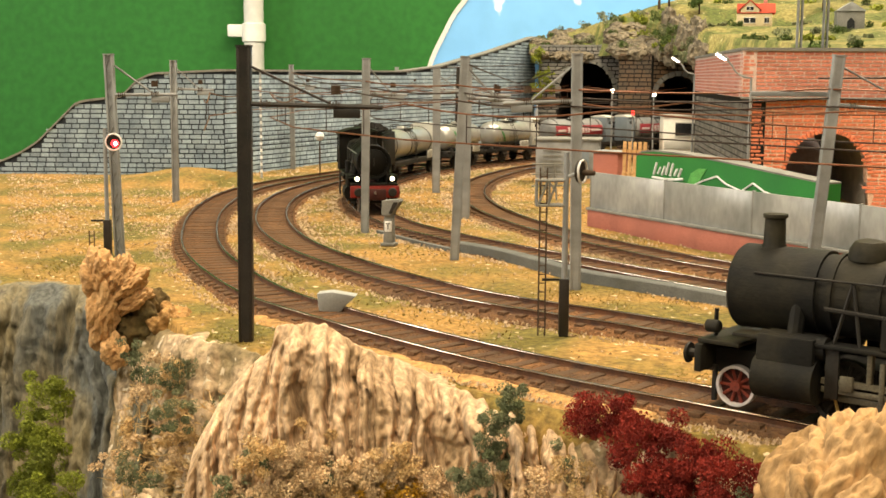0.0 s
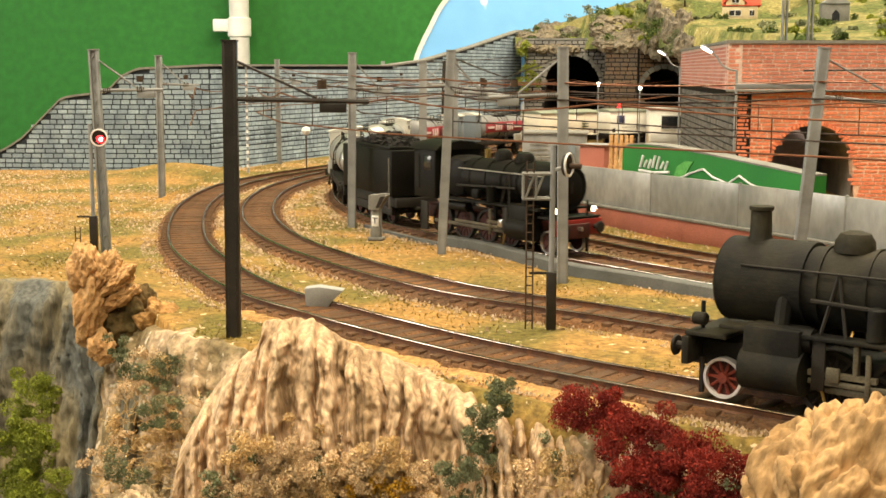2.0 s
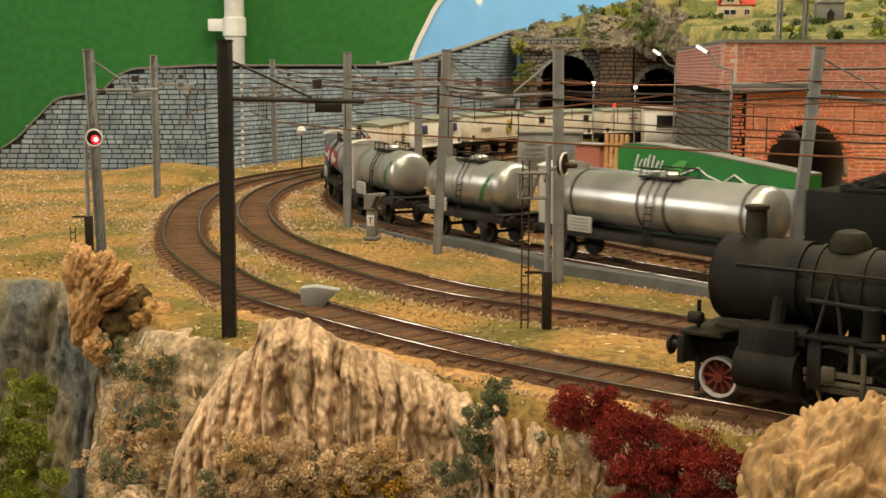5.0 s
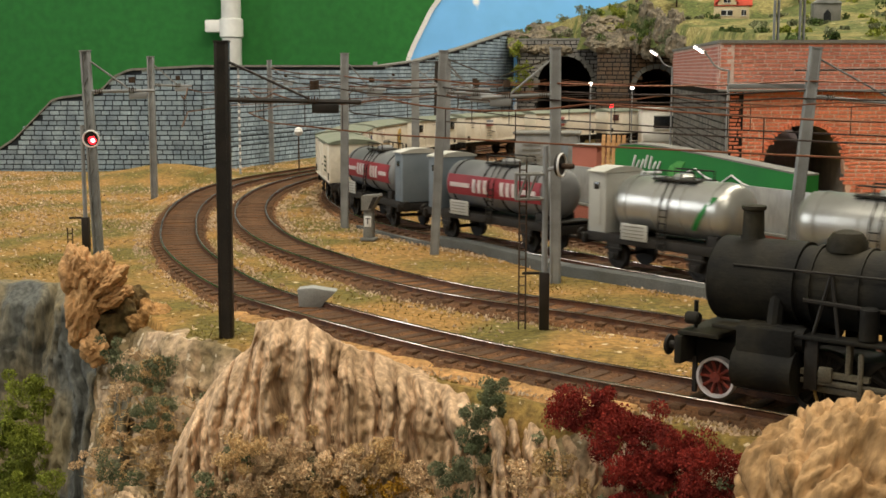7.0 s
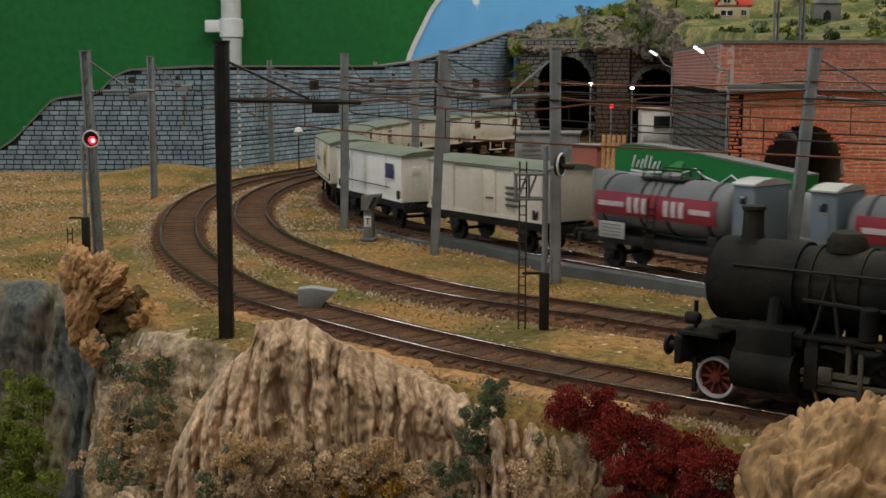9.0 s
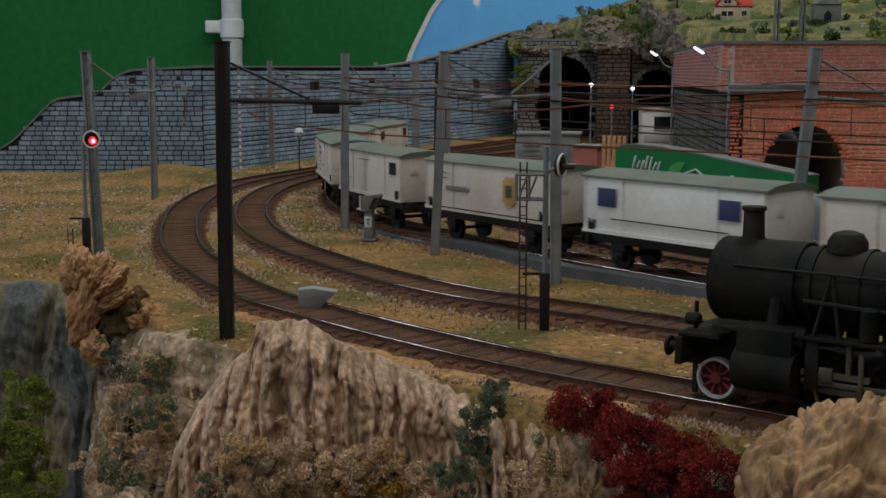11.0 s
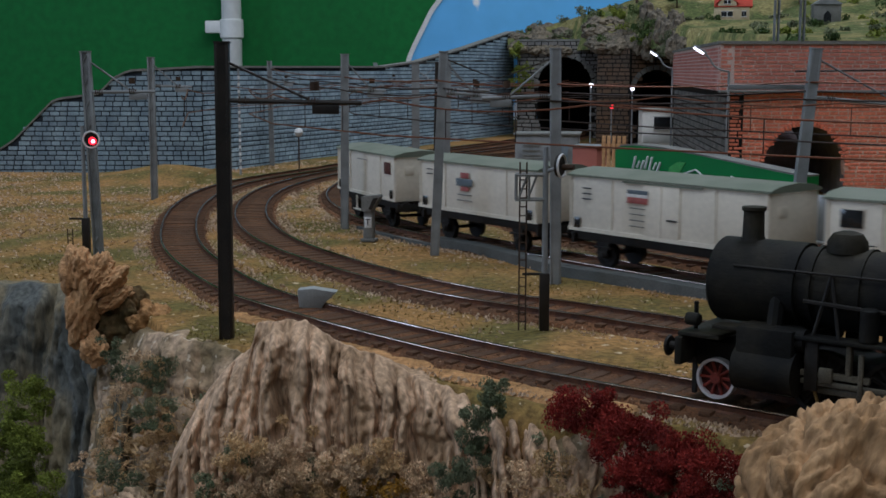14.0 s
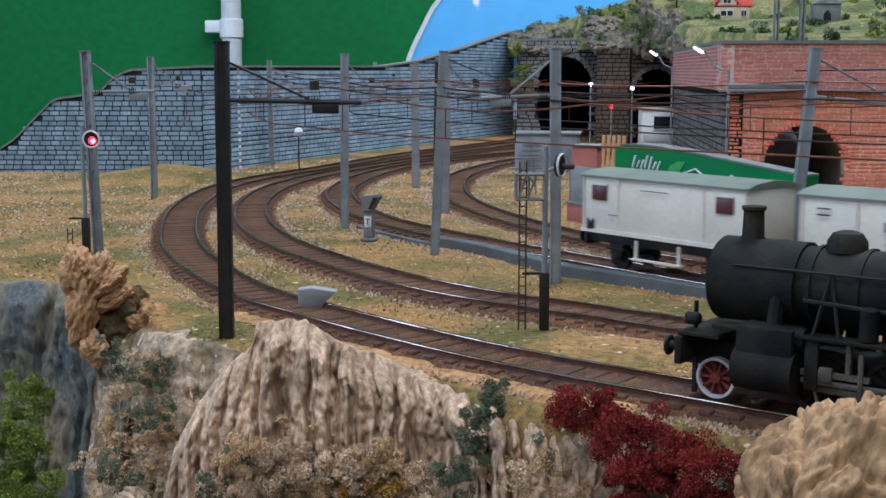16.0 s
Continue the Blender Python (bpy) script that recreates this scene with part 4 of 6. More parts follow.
def huts():
    t = thing("switch_hut", 84, 1000, -4, -8, "grey flat-roofed lineside hut with a louvred front", "hut")
    part("wall", box(0, 0, 17, 50, 34, 34, 0.5), MAST_GREY, t)
    part("roof", box(0, 0, 34.8, 53, 37, 1.8, 0.4), CONCRETE, t)
    part("plinth", box(0, 0, 1.5, 51.5, 35.5, 6), BROWN_ROCK, t)
    for k in range(5):
        part("louvre", box(-12, -17.3, 10 + k * 4, 14, 0.8, 1.1), CONCRETE, t)
    part("door", box(12, -17.3, 14, 10, 0.8, 24, 0.2), CAB_BLUE, t, "blue-grey hut door")
    r = thing("timber_rack", 58, 850, -4, 12, "pale timber trestle rack standing in the grass", "trestle")
    for x in (-6, 6):
        part("upright", rod((x, 0, 0), (x * 0.6, 0, 26), 0.6, 6), CONCRETE, r)
        part("brace", rod((x, 0, 4), (-x * 0.7, 0, 22), 0.45, 6), CONCRETE, r)
    for z in (10, 18, 25):
        part("rail_bar", rod((-12, 0, z), (11, 0, z), 0.55, 6), CONCRETE, r)
    p = thing("pink_shed", 94, 800, -4, -30, "small pink-walled shed behind the grey fence", "shed")
    part("wall", box(0, 0, 18, 17, 16, 36, 0.4), PINK_BASE, p)
    part("roof", box(0, 0, 36.6, 19, 18, 1.4, 0.3), MAST_GREY, p)
    b = thing("timber_gate", 107, 780, -4, -30, "brown slatted timber gate beside the green trailer", "gate")
    for k in range(5):
        part("slat", box(k * 3.4 - 7, 0, 22, 2.2, 1.2, 44, 0.2), BROWN_ROCK, b)
    for z in (10, 24, 38):
        part("cross_rail", box(0, 1, z, 18, 1, 2, 0.2), BROWN_ROCK, b)
    c = thing("signal_cabin", 235, 1330 - 20, -4, 0, "white signal cabin with a wide dark window before the tunnel", "signal cabin")
    c.matrix_basis = pose(0.226, 1.30, -0.004, 0, 0, 0)
    part("wall", box(0, 0, 22, 42, 26, 44, 0.5), WHITE_PAINT, c)
    part("roof", box(0, 0, 45, 46, 30, 2, 0.5), ROOF_LIGHT, c)
    win = part("window", box(3, -13.3, 31, 24, 0.8, 13, 0.2), DARK_PANE, c, "wide dark window")
    part("window_frame", box(3, -13.8, 37.8, 25, 0.8, 1), ROOF_LIGHT, win)
    part("window_sill", box(3, -14, 24.2, 25, 1.4, 1), ROOF_LIGHT, win)
    part("balustrade", box(0, -13.6, 15, 40, 0.8, 8, 0.2), ROOF_LIGHT, c)


fence()
trailer()
huts()


def street_lamp(x, y, z0, h, reach, label):
    t = thing("street_lamp", x, y, z0, 0, label, "street lamp", "lit street lamps")
    part("pole", lathe([(0, 1.1), (h - 8, 0.8)], 8, "Z"), MAST_GREY, t)
    bm = fresh()
    pts = [Vector((-reach * math.sin(a) * 0.55, 0, h - 8 + 9 * (1 - math.cos(a)))) for a in np.linspace(0, 1.35, 7)]
    pts.append(Vector((-reach * 0.7, 0, h + 3)))
    for a, b in zip(pts, pts[1:]):
        add_rod(bm, a, b, 0.65, 6)
    part("arm", bm, MAST_GREY, t)
    q = Matrix.Translation((-reach * 0.86, 0, h + 5)) @ Matrix.Rotation(math.radians(32), 4, "Y")
    bm = box(0, 0, 0.6, 9, 3.6, 1.6, 0.5)
    bm.transform(q)
    head = part("lamp_head", bm, MAST_GREY, t)
    bm = box(-0.6, -0.5, -0.5, 7.4, 3.4, 1.2, 0.5)
    bm.transform(q)
    part("bulb_cover", bm, LAMP_GLOW, head, "glowing lamp cover")


street_lamp(181, 796, -4, 92, 22, "lit grey street lamp with a curved arm before the brick wall")
street_lamp(213, 1168, -4, 95, 20, "lit grey street lamp with a curved arm before the tunnel portal")


def small_lights():
    for x, y, z, mat, label in ((172, 1280, 44, RED_GLOW, "small glowing red signal lamp on a post"), (196, 1300, 62, LAMP_GLOW, "small bright lamp on a thin post"), (150, 1275, 66, LAMP_GLOW, "small bright lamp on a thin post")):
        t = thing("post_lamp", x, y, -4, 0, label, "post lamp", "small lit lamps")
        part("post", rod((0, 0, 0), (0, 0, z + 2), 0.7, 6), MAST_GREY, t)
        bm = lathe([(-1.8, 0.7), (-1.1, 1.8), (1.1, 1.8), (1.8, 0.7)], 12, "Z", (0, -1.5, z + 4))
        part("lamp", bm, mat, t, "glowing lamp")
    pole = thing("banded_pole", -165, 1012, -4, 0, "thin grey pole with white bands before the stone wall", "pole")
    part("pole", rod((0, 0, 0), (0, 0, 86), 0.8, 8), MAST_GREY, pole)
    for k in range(14):
        part("white_band", rod((0, 0, 5 + k * 5.6), (0, 0, 7.4 + k * 5.6), 1.0, 8), MARK_WHITE, pole)
    for x, y, z in ((-117, 1010, 33),):
        t = thing("globe_lamp", x, y, -4, 0, "white globe lamp on a thin post before the stone wall", "post lamp", "small lit lamps")
        part("post", rod((0, 0, 0), (0, 0, z - 2), 0.6, 6), BARK, t)
        part("globe", lathe([(-3.6, 0.8), (-2.6, 2.6), (0, 3.8), (2.6, 2.6), (3.6, 0.8)], 14, "Z", (0, 0, z + 2)), LAMP_WHITE, t, "white globe")


small_lights()


# ---- on the hill ----
def house():
    t = thing("house", 303, 1330, 133, -12, "cream model house with a steep red roof and shuttered windows", "house")
    t.location.z = hill_z(303, 1330) * MM - 0.001
    t.scale = (0.78, 0.78, 0.64)
    part("wall", box(0, 0, 12, 46, 34, 26, 0.3), CREAM_WALL, t)
    gable = part("gable_front", prism([(-12, 24), (12, 24), (12, 30), (0, 44), (-12, 30)], 8, Matrix.Translation((-6, -14, 0))), CREAM_WALL, t)
    for s in (-1, 1):
        bm = box(0, 0, 0, 50, 24, 1.8, 0.3, Matrix.Rotation(math.radians(-42 * s), 4, "X"))
        bm.transform(Matrix.Translation((2, s * 9.5, 32)))
        part("roof", bm, ROOF_RED, t, "red tiled roof slope")
    for s in (-1, 1):
        bm = box(0, 0, 0, 22, 11, 1.4, 0.2, Matrix.Rotation(math.radians(48 * s), 4, "Y"))
        bm.transform(Matrix.Translation((-6 + s * 7.6, -14, 37)))
        part("gable_roof", bm, ROOF_RED, gable)
    for x, z, w, h in ((-6, 13, 15, 8.5), (-6, 32, 9, 6), (16, 13, 6, 9)):
        y = -18.2 if z > 20 else -17.2
        win = part("window", box(x, y, z, w, 0.6, h), DARK_PANE, t)
        part("window_frame", box(x, y - 0.4, z, w * 0.06, 0.5, h), MARK_WHITE, win)
        part("window_frame", box(x, y - 0.4, z + h / 2, w + 1.2, 0.6, 0.8), MARK_WHITE, win)
        part("window_sill", box(x, y - 0.6, z - h / 2 - 0.4, w + 1.5, 1.2, 0.8), MARK_WHITE, win)
    part("chimney", box(14, 4, 46, 5, 5, 12, 0.3), BRICK_MAUVE, t)
    c = thing("stone_chapel", 375, 1240, 130, -8, "small grey stone chapel with a dark doorway", "chapel")
    c.location.z = hill_z(375, 1240) * MM - 0.001
    part("wall", box(0, 0, 9, 26, 20, 20, 0.3), CONCRETE, c)
    part("roof", prism([(-14, 18), (14, 18), (0, 27)], 23), MAST_GREY, c)
    part("door", prism([(-3.5, 0), (3.5, 0), (3.5, 8), (0, 12), (-3.5, 8)], 0.8, Matrix.Translation((0, -10.3, 0))), DARK_PANE, c, "dark doorway")


house()


def leaf_cloud(n, spots, size, rng):
    """Many small bent leaves spread in lumps: spots rows of (x, y, z, radius)."""
    bm = fresh()
    for _ in range(n):
        x, y, z, r = rng.choice(spots)
        v = Vector((rng.gauss(0, 1), rng.gauss(0, 1), rng.gauss(0, 1))).normalized() * r * rng.uniform(0.35, 1.05) ** 0.6
        c = Vector((x, y, z)) + Vector((v.x, v.y, v.z * 0.85))
        e = Euler((rng.uniform(0, 6), rng.uniform(0, 6), rng.uniform(0, 6))).to_matrix()
        s = size * rng.uniform(0.6, 1.4)
        vs = [bm.verts.new(c + e @ Vector(p) * s) for p in ((-1, 0, 0), (0, -0.55, 0.2), (1, 0, 0), (0, 0.55, 0.25))]
        bm.faces.new(vs)
    return bm


def bush(name, x, y, z, spots, n, size, mat, label, category="bush", seed=1):
    t = thing(name, x, y, z, 0, label, category)
    rng = random.Random(seed)
    k = max(1, len(spots) // 6)
    for i in range(k):
        part("foam_lump", leaf_cloud(n // k, spots[i::k], size, rng), mat, t)
    return t


def tree(x, y, z, h, r, mat, seed):
    rng = random.Random(seed)
    t = thing("tree", x, y, z, 0, "dark leafy model tree on the hillside", "tree", "trees on the hill")
    bm = fresh()
    add_rod(bm, (0, 0, -2), (0, 0, h * 0.7), h * 0.035, 7, h * 0.012)
    spots = []
    for i in range(16):
        a, u = rng.uniform(0, 6.28), rng.uniform(0.3, 1)
        rr = r * (1.15 - u) * rng.uniform(0.6, 1.1)
        p = (rr * math.cos(a), rr * math.sin(a), h * u)
        add_rod(bm, (0, 0, h * u * 0.75), p, h * 0.012, 5, h * 0.004)
        spots.append((*p, r * rng.uniform(0.25, 0.42)))
    part("trunk", bm, BARK, t)
    part("crown", leaf_cloud(1500, spots, 1.5, rng), mat, t)


def hill_plants():
    rng = random.Random(21)
    for x, y, h, r in ((415, 1180, 62, 22), (450, 1230, 70, 24), (480, 1150, 58, 22), (395, 1400, 66, 22), (520, 1300, 75, 26), (350, 1480, 60, 20), (262, 1420, 30, 14), (222, 1452, 52, 17), (236, 1470, 44, 14)):
        tree(x, y, hill_z(x, y), h, r, LEAF_TREE, rng.randint(0, 999))
    for i in range(80):
        y = rng.uniform(845, 1700)
        x = rng.uniform(0.185, 0.37) * y
        if y < 1440 and x < 240:
            continue
        if abs(x - 303) < 36 and abs(y - 1330) < 40:
            continue
        r = rng.uniform(3, 8)
        spots = [(rng.uniform(-r, r), rng.uniform(-r, r), rng.uniform(0, r * 0.7), r * rng.uniform(0.4, 0.7)) for _ in range(6)]
        bush("hill_bush", x, y, hill_z(x, y), spots, 160, 1.3, rng.choice((LEAF_MOSS, LEAF_GREEN, LEAF_TREE, LEAF_GREEN)), "low model bush on the hillside", seed=i)
    # rough rock and shrubs over the portals
    def slope_z(x, y, y0):
        return max(100, min(hill_z(x, y), 106 + max(0, y - y0) * 0.28))

    for i in range(110):
        x = rng.uniform(95, 262)
        y0 = 1604 if x < 176 else 1436
        y = y0 + rng.uniform(-2, 30) if i < 44 else y0 + 170 * rng.random() ** 1.4
        r = rng.uniform(6, 15)
        bm = fresh()
        bmesh.ops.create_icosphere(bm, subdivisions=3, radius=r)
        for v in bm.verts:
            v.co *= 1 + 0.35 * noise.noise(v.co * 0.2 + Vector((i, 0, 0))) + 0.28 * noise.noise(v.co * 0.6)
            v.co.z *= 0.62
        ob = part("hill_rock", bm, HILL_ROCK, smooth=False)
        ob.location = (x * MM, y * MM, (slope_z(x, y, y0) - r * 0.1) * MM)
        tagged(ob, "grey plaster rock above the tunnel portals", "rock", "rocks above the portals")
    for i in range(40):
        x, y = rng.uniform(219, 240), rng.uniform(1205, 1440)
        z = 97 + rng.random() * max(6, hill_z(245, y) - 97)
        if i % 3 == 0:
            spots = [(rng.uniform(-6, 6), rng.uniform(-6, 6), rng.uniform(-3, 5), rng.uniform(3, 5)) for _ in range(6)]
            bush("hill_bush", x - 4, y, z, spots, 170, 1.3, (LEAF_GREEN, LEAF_TREE, LEAF_MOSS)[i % 5 % 3], "low model bush on the rock face above the tunnel", seed=400 + i)
            continue
        r = rng.uniform(7, 14)
        bm = fresh()
        bmesh.ops.create_icosphere(bm, subdivisions=3, radius=r)
        for v in bm.verts:
            v.co *= 1 + 0.35 * noise.noise(v.co * 0.2 + Vector((i, 7, 0))) + 0.28 * noise.noise(v.co * 0.6)
            v.co.x *= 0.6
        ob = part("hill_rock", bm, HILL_ROCK, smooth=False)
        ob.location = (x * MM, y * MM, z * MM)
        tagged(ob, "grey plaster rock on the hill's side above the tunnel", "rock", "rocks above the portals")
    for i in range(46):
        x = rng.uniform(100, 290)
        y0 = 1606 if x < 176 else 1438
        y = y0 + 180 * rng.random()
        r = rng.uniform(4, 9)
        spots = [(rng.uniform(-r, r), rng.uniform(-r, r), rng.uniform(0, r * 0.8), r * rng.uniform(0.4, 0.7)) for _ in range(6)]
        bush("hill_bush", x, y, slope_z(x, y, y0) + 3, spots, 170, 1.4, (LEAF_GREEN, LEAF_TREE, LEAF_GREEN, LEAF_MOSS)[i % 4], "low model bush among the rocks above the portals", seed=300 + i)
    for i in range(14):
        x = rng.uniform(88, 112)
        z = rng.uniform(40, 120)
        spots = [(rng.uniform(-5, 5), rng.uniform(-3, 3), rng.uniform(-5, 5), 4) for _ in range(5)]
        bush("hanging_plant", x, 1598, z, spots, 120, 1.3, LEAF_MOSS, "green plants hanging beside the tunnel portal", "plant", i + 60)


hill_plants()


# ---- cliffs and plants before the tracks ----
def rock_sheet(name, top, drop, lean, amp, mat, label, seed=0, stripe=0.11, back=26, step=1.3, rows=80, layer=0.0):
    """A cliff: a crest line, a face that drops towards the room and a cap that runs back under the turf."""
    pts = [Vector(p) for p in top]
    ext = [2 * pts[0] - pts[1], *pts, 2 * pts[-1] - pts[-2]]
    crest = []
    for i in range(1, len(ext) - 2):
        n = max(2, int((ext[i + 1] - ext[i]).length / step))
        for k in range(n):
            t = k / n
            crest.append(0.5 * (2 * ext[i] + (ext[i + 1] - ext[i - 1]) * t + (2 * ext[i - 1] - 5 * ext[i] + 4 * ext[i + 1] - ext[i + 2]) * t * t
                                + (3 * ext[i] - ext[i - 1] - 3 * ext[i + 1] + ext[i + 2]) * t ** 3))
    crest.append(pts[-1])
    bm = fresh()
    cols = []
    o = Vector((seed * 7.3, seed * 3.1, seed))
    for c in crest:
        jag = 2.2 * noise.noise(Vector((c.x * 0.09, seed, 0))) + 1.0 * noise.noise(Vector((c.x * 0.4, seed, 5)))
        col = []
        for k in range(8, 0, -1):
            u = k / 8
            col.append(bm.verts.new((c.x, c.y + back * u, c.z * (1 - u) + min(-5.5, c.z - 1) * u + jag * (1 - u) + 1.2 * noise.noise(Vector((c.x, c.y + back * u, 9)) * 0.1))))
        for k in range(rows + 1):
            v = (k / rows) ** 1.15
            p = Vector((c.x, c.y - lean * v, c.z + jag - drop * v))
            q = Vector((p.x * stripe + 0.5 * noise.noise(p * 0.035 + o) + 0.22 * noise.noise(p * 0.13 + o), 0, p.z * stripe * 0.09)) + o
            rib = min(1.0, abs(noise.noise(q)) * 4.2) ** 0.7
            fine = min(1.0, abs(noise.noise(Vector((q.x * 2.5, 1, p.z * stripe * 0.22)) + o)) * 3.6) ** 0.7
            knob = min(1.0, abs(noise.noise(Vector((p.x * 0.28, 0, p.z * 0.17)) + o)) * 3.0)
            big = noise.noise(Vector((p.x * 0.03, 0, p.z * 0.03)) + o)
            crumb = noise.noise(p * 0.5 + o)
            ledge = noise.noise(Vector((p.x * 0.05, 1, p.z * 0.28)) + o) * layer
            e = min(1, 0.25 + v * 14)
            out = amp * (-0.15 + 0.85 * rib + 0.42 * fine + 0.14 * knob + 0.5 * big + 0.10 * crumb + 0.07 * noise.noise(p * 1.1) + ledge) * e
            col.append(bm.verts.new((p.x, p.y - out, p.z)))
        cols.append(col)
    for a, b in zip(cols, cols[1:]):
        for k in range(len(a) - 1):
            bm.faces.new((a[k], b[k], b[k + 1], a[k + 1]))
    bmesh.ops.recalc_face_normals(bm, faces=bm.faces)
    return tagged(part(name, bm, mat, smooth=True), label, "cliff", kind="structure")


rock_sheet("cliff_left", [(-420, 500, 0), (-260, 492, -2), (-170, 480, -2), (-142, 470, -1), (-124, 455, -4), (-112, 430, -14), (-104, 405, -30)], 130, 40, 9, GREY_ROCK,
           "weathered grey rock cliff with vertical furrows", 1, 0.09)
rock_sheet("cliff_middle", [(-124, 448, -6), (-108, 425, -9), (-94, 402, -5), (-84, 390, -4.5), (-66, 378, -5), (-54, 366, -5), (-40, 360, -6)], 120, 62, 6, EARTH,
           "stony grey-brown slope with lichen and dry plants", 2, 0.09, layer=0.5)
rock_sheet("cliff_front", [(-79, 356, -30), (-70, 354, -14), (-62, 352, -5), (-55, 350, 2), (-52.5, 349, 10), (-47, 348, 10.8), (-38, 347, 8.6), (-28, 345, 4.8), (-20, 343, 1), (-8, 337, -3), (4, 329, -6.0), (14, 321, -7.5), (24, 313, -9), (36, 303, -10), (46, 294, -13)],
           110, 40, 9.5, TAN_ROCK, "tan cork-like rock cliff with deep vertical ribs", 3, 0.15, 20, 0.45, 150)
rock_sheet("cliff_right", [(28, 309, -9.5), (40, 298, -9), (60, 281, -8), (100, 249, -8), (160, 200, -8), (300, 95, -8), (420, 5, -8)], 110, 46, 5, EARTH,
           "brown stony slope under the outer track", 5, 0.1, layer=0.6)


def verge():
    i0, i1 = nearest(LINE_A, 60, 312), nearest(LINE_A, -62, 440)
    bm = sweep(LINE_A[i0:i1], [(13, -3.6), (15, -3.3), (17, -3.5), (19, -3.8), (21, -4.2), (22.5, -5.5), (22.8, -12), (13, -12)])
    for v in bm.verts:
        v.co.z += 1.0 * noise.noise(v.co * 0.15) + 0.6 * noise.noise(v.co * 0.5)
    tagged(part("verge", bm, SAND, smooth=True), "orange sandy verge between track and cliff", "verge", kind="structure")


verge()


def boulder(x, y, z, sx, sy, sz, rot, mat, label, seed, rough=0.3, grain=1.0, soft=False):
    bm = fresh()
    bmesh.ops.create_icosphere(bm, subdivisions=6, radius=1)
    for v in bm.verts:
        p = v.co.copy()
        o = Vector((seed * 1.7, seed, 0))
        w = p + 0.25 * Vector((noise.noise(p * 2 + o), noise.noise(p * 2 - o), 0))
        w *= grain
        crack = min(1, abs(noise.noise(Vector((w.x * 3.0, w.y * 3.0, w.z * 0.8)) + o)) * 6) ** 0.7
        pit = min(1, abs(noise.noise(Vector((w.x * 7, w.y * 7, w.z * 1.6)) - o)) * 4)
        k = 1 - rough * 0.75 + rough * noise.noise(p * 1.7 + o) + rough * 0.75 * crack + rough * 0.35 * pit + 0.03 * noise.noise(p * 13) + 0.018 * noise.noise(p * 31)
        if soft:
            k = 1 + 0.34 * noise.noise(p * 1.5 + o) + 0.2 * noise.noise(p * 3.2 - o) + 0.1 * noise.noise(p * 6.5 + o) + 0.035 * noise.noise(p * 15)
        v.co = Vector((p.x * sx * k, p.y * sy * k, p.z * sz * k))
    ob = part("boulder", bm, mat, smooth=True)
    ob.matrix_basis = pose(x * MM, y * MM, z * MM, *rot)
    tagged(ob, label, "rock", "loose rocks along the cliff")


boulder(-126, 424, 11, 5.6, 6, 9.5, (0, -4, 0), BROWN_ROCK, "upright tan cork rock on the cliff edge", 1, soft=True)
boulder(-125, 422, -3, 5.2, 5, 11, (0, 10, 0), BROWN_ROCK, "bent tan cork rock under the upright one", 2, soft=True)
boulder(-120, 419, -15, 4.4, 4, 6, (0, -12, 0), BROWN_ROCK, "small tan cork knob on the cliff edge", 3, soft=True)
boulder(-119.5, 425, 10, 4.6, 6, 8, (0, 22, 0), BROWN_ROCK, "curled fold of tan cork rock", 4, soft=True)
boulder(-115.5, 424, 7, 3.8, 5, 7.5, (0, 48, 0), BROWN_ROCK, "curled fold of tan cork rock", 5, soft=True)
boulder(-114.5, 425, 1.5, 3.2, 5, 7, (0, 58, 0), BROWN_ROCK, "low curled fold of tan cork rock", 6, soft=True)
boulder(-113, 431, -8, 11, 8, 12, (0, 14, 0), SHADED_TURF, "brown mossy mound beside the cork rock, darkened as its shadowed hollow", 9, soft=True)
boulder(-104, 430, -8, 9, 8, 8, (0, 30, 0), SAND, "sandy turf lump sloping from the mossy mound", 11, soft=True)
boulder(84, 250, -12.5, 21, 18, 23, (0, 20, 10), OCHRE_ROCK, "large rounded tan rock before the standing engine", 5, 0.22)
boulder(63, 246, -26, 11, 11, 16, (0, -10, 0), OCHRE_ROCK, "rounded tan rock beside the larger one", 6, 0.25)
boulder(108, 230, -11, 24, 17, 20, (0, 8, 30), OCHRE_ROCK, "large rounded ochre rock below the outer track", 7, 0.22)
boulder(-62, 315, -50, 20, 14, 13, (0, 10, 0), EARTH, "stony lump at the foot of the cliff", 8, 0.35)
boulder(-88, 330, -52, 10, 9, 14, (0, 0, 30), EARTH, "stony lump on the slope", 9, 0.4)


def shrub_spots(rng, rx, ry, rz, n, r):
    return [(rng.uniform(-rx, rx), rng.uniform(-ry, ry), rng.uniform(-rz, rz), r * rng.uniform(0.6, 1.2)) for _ in range(n)]


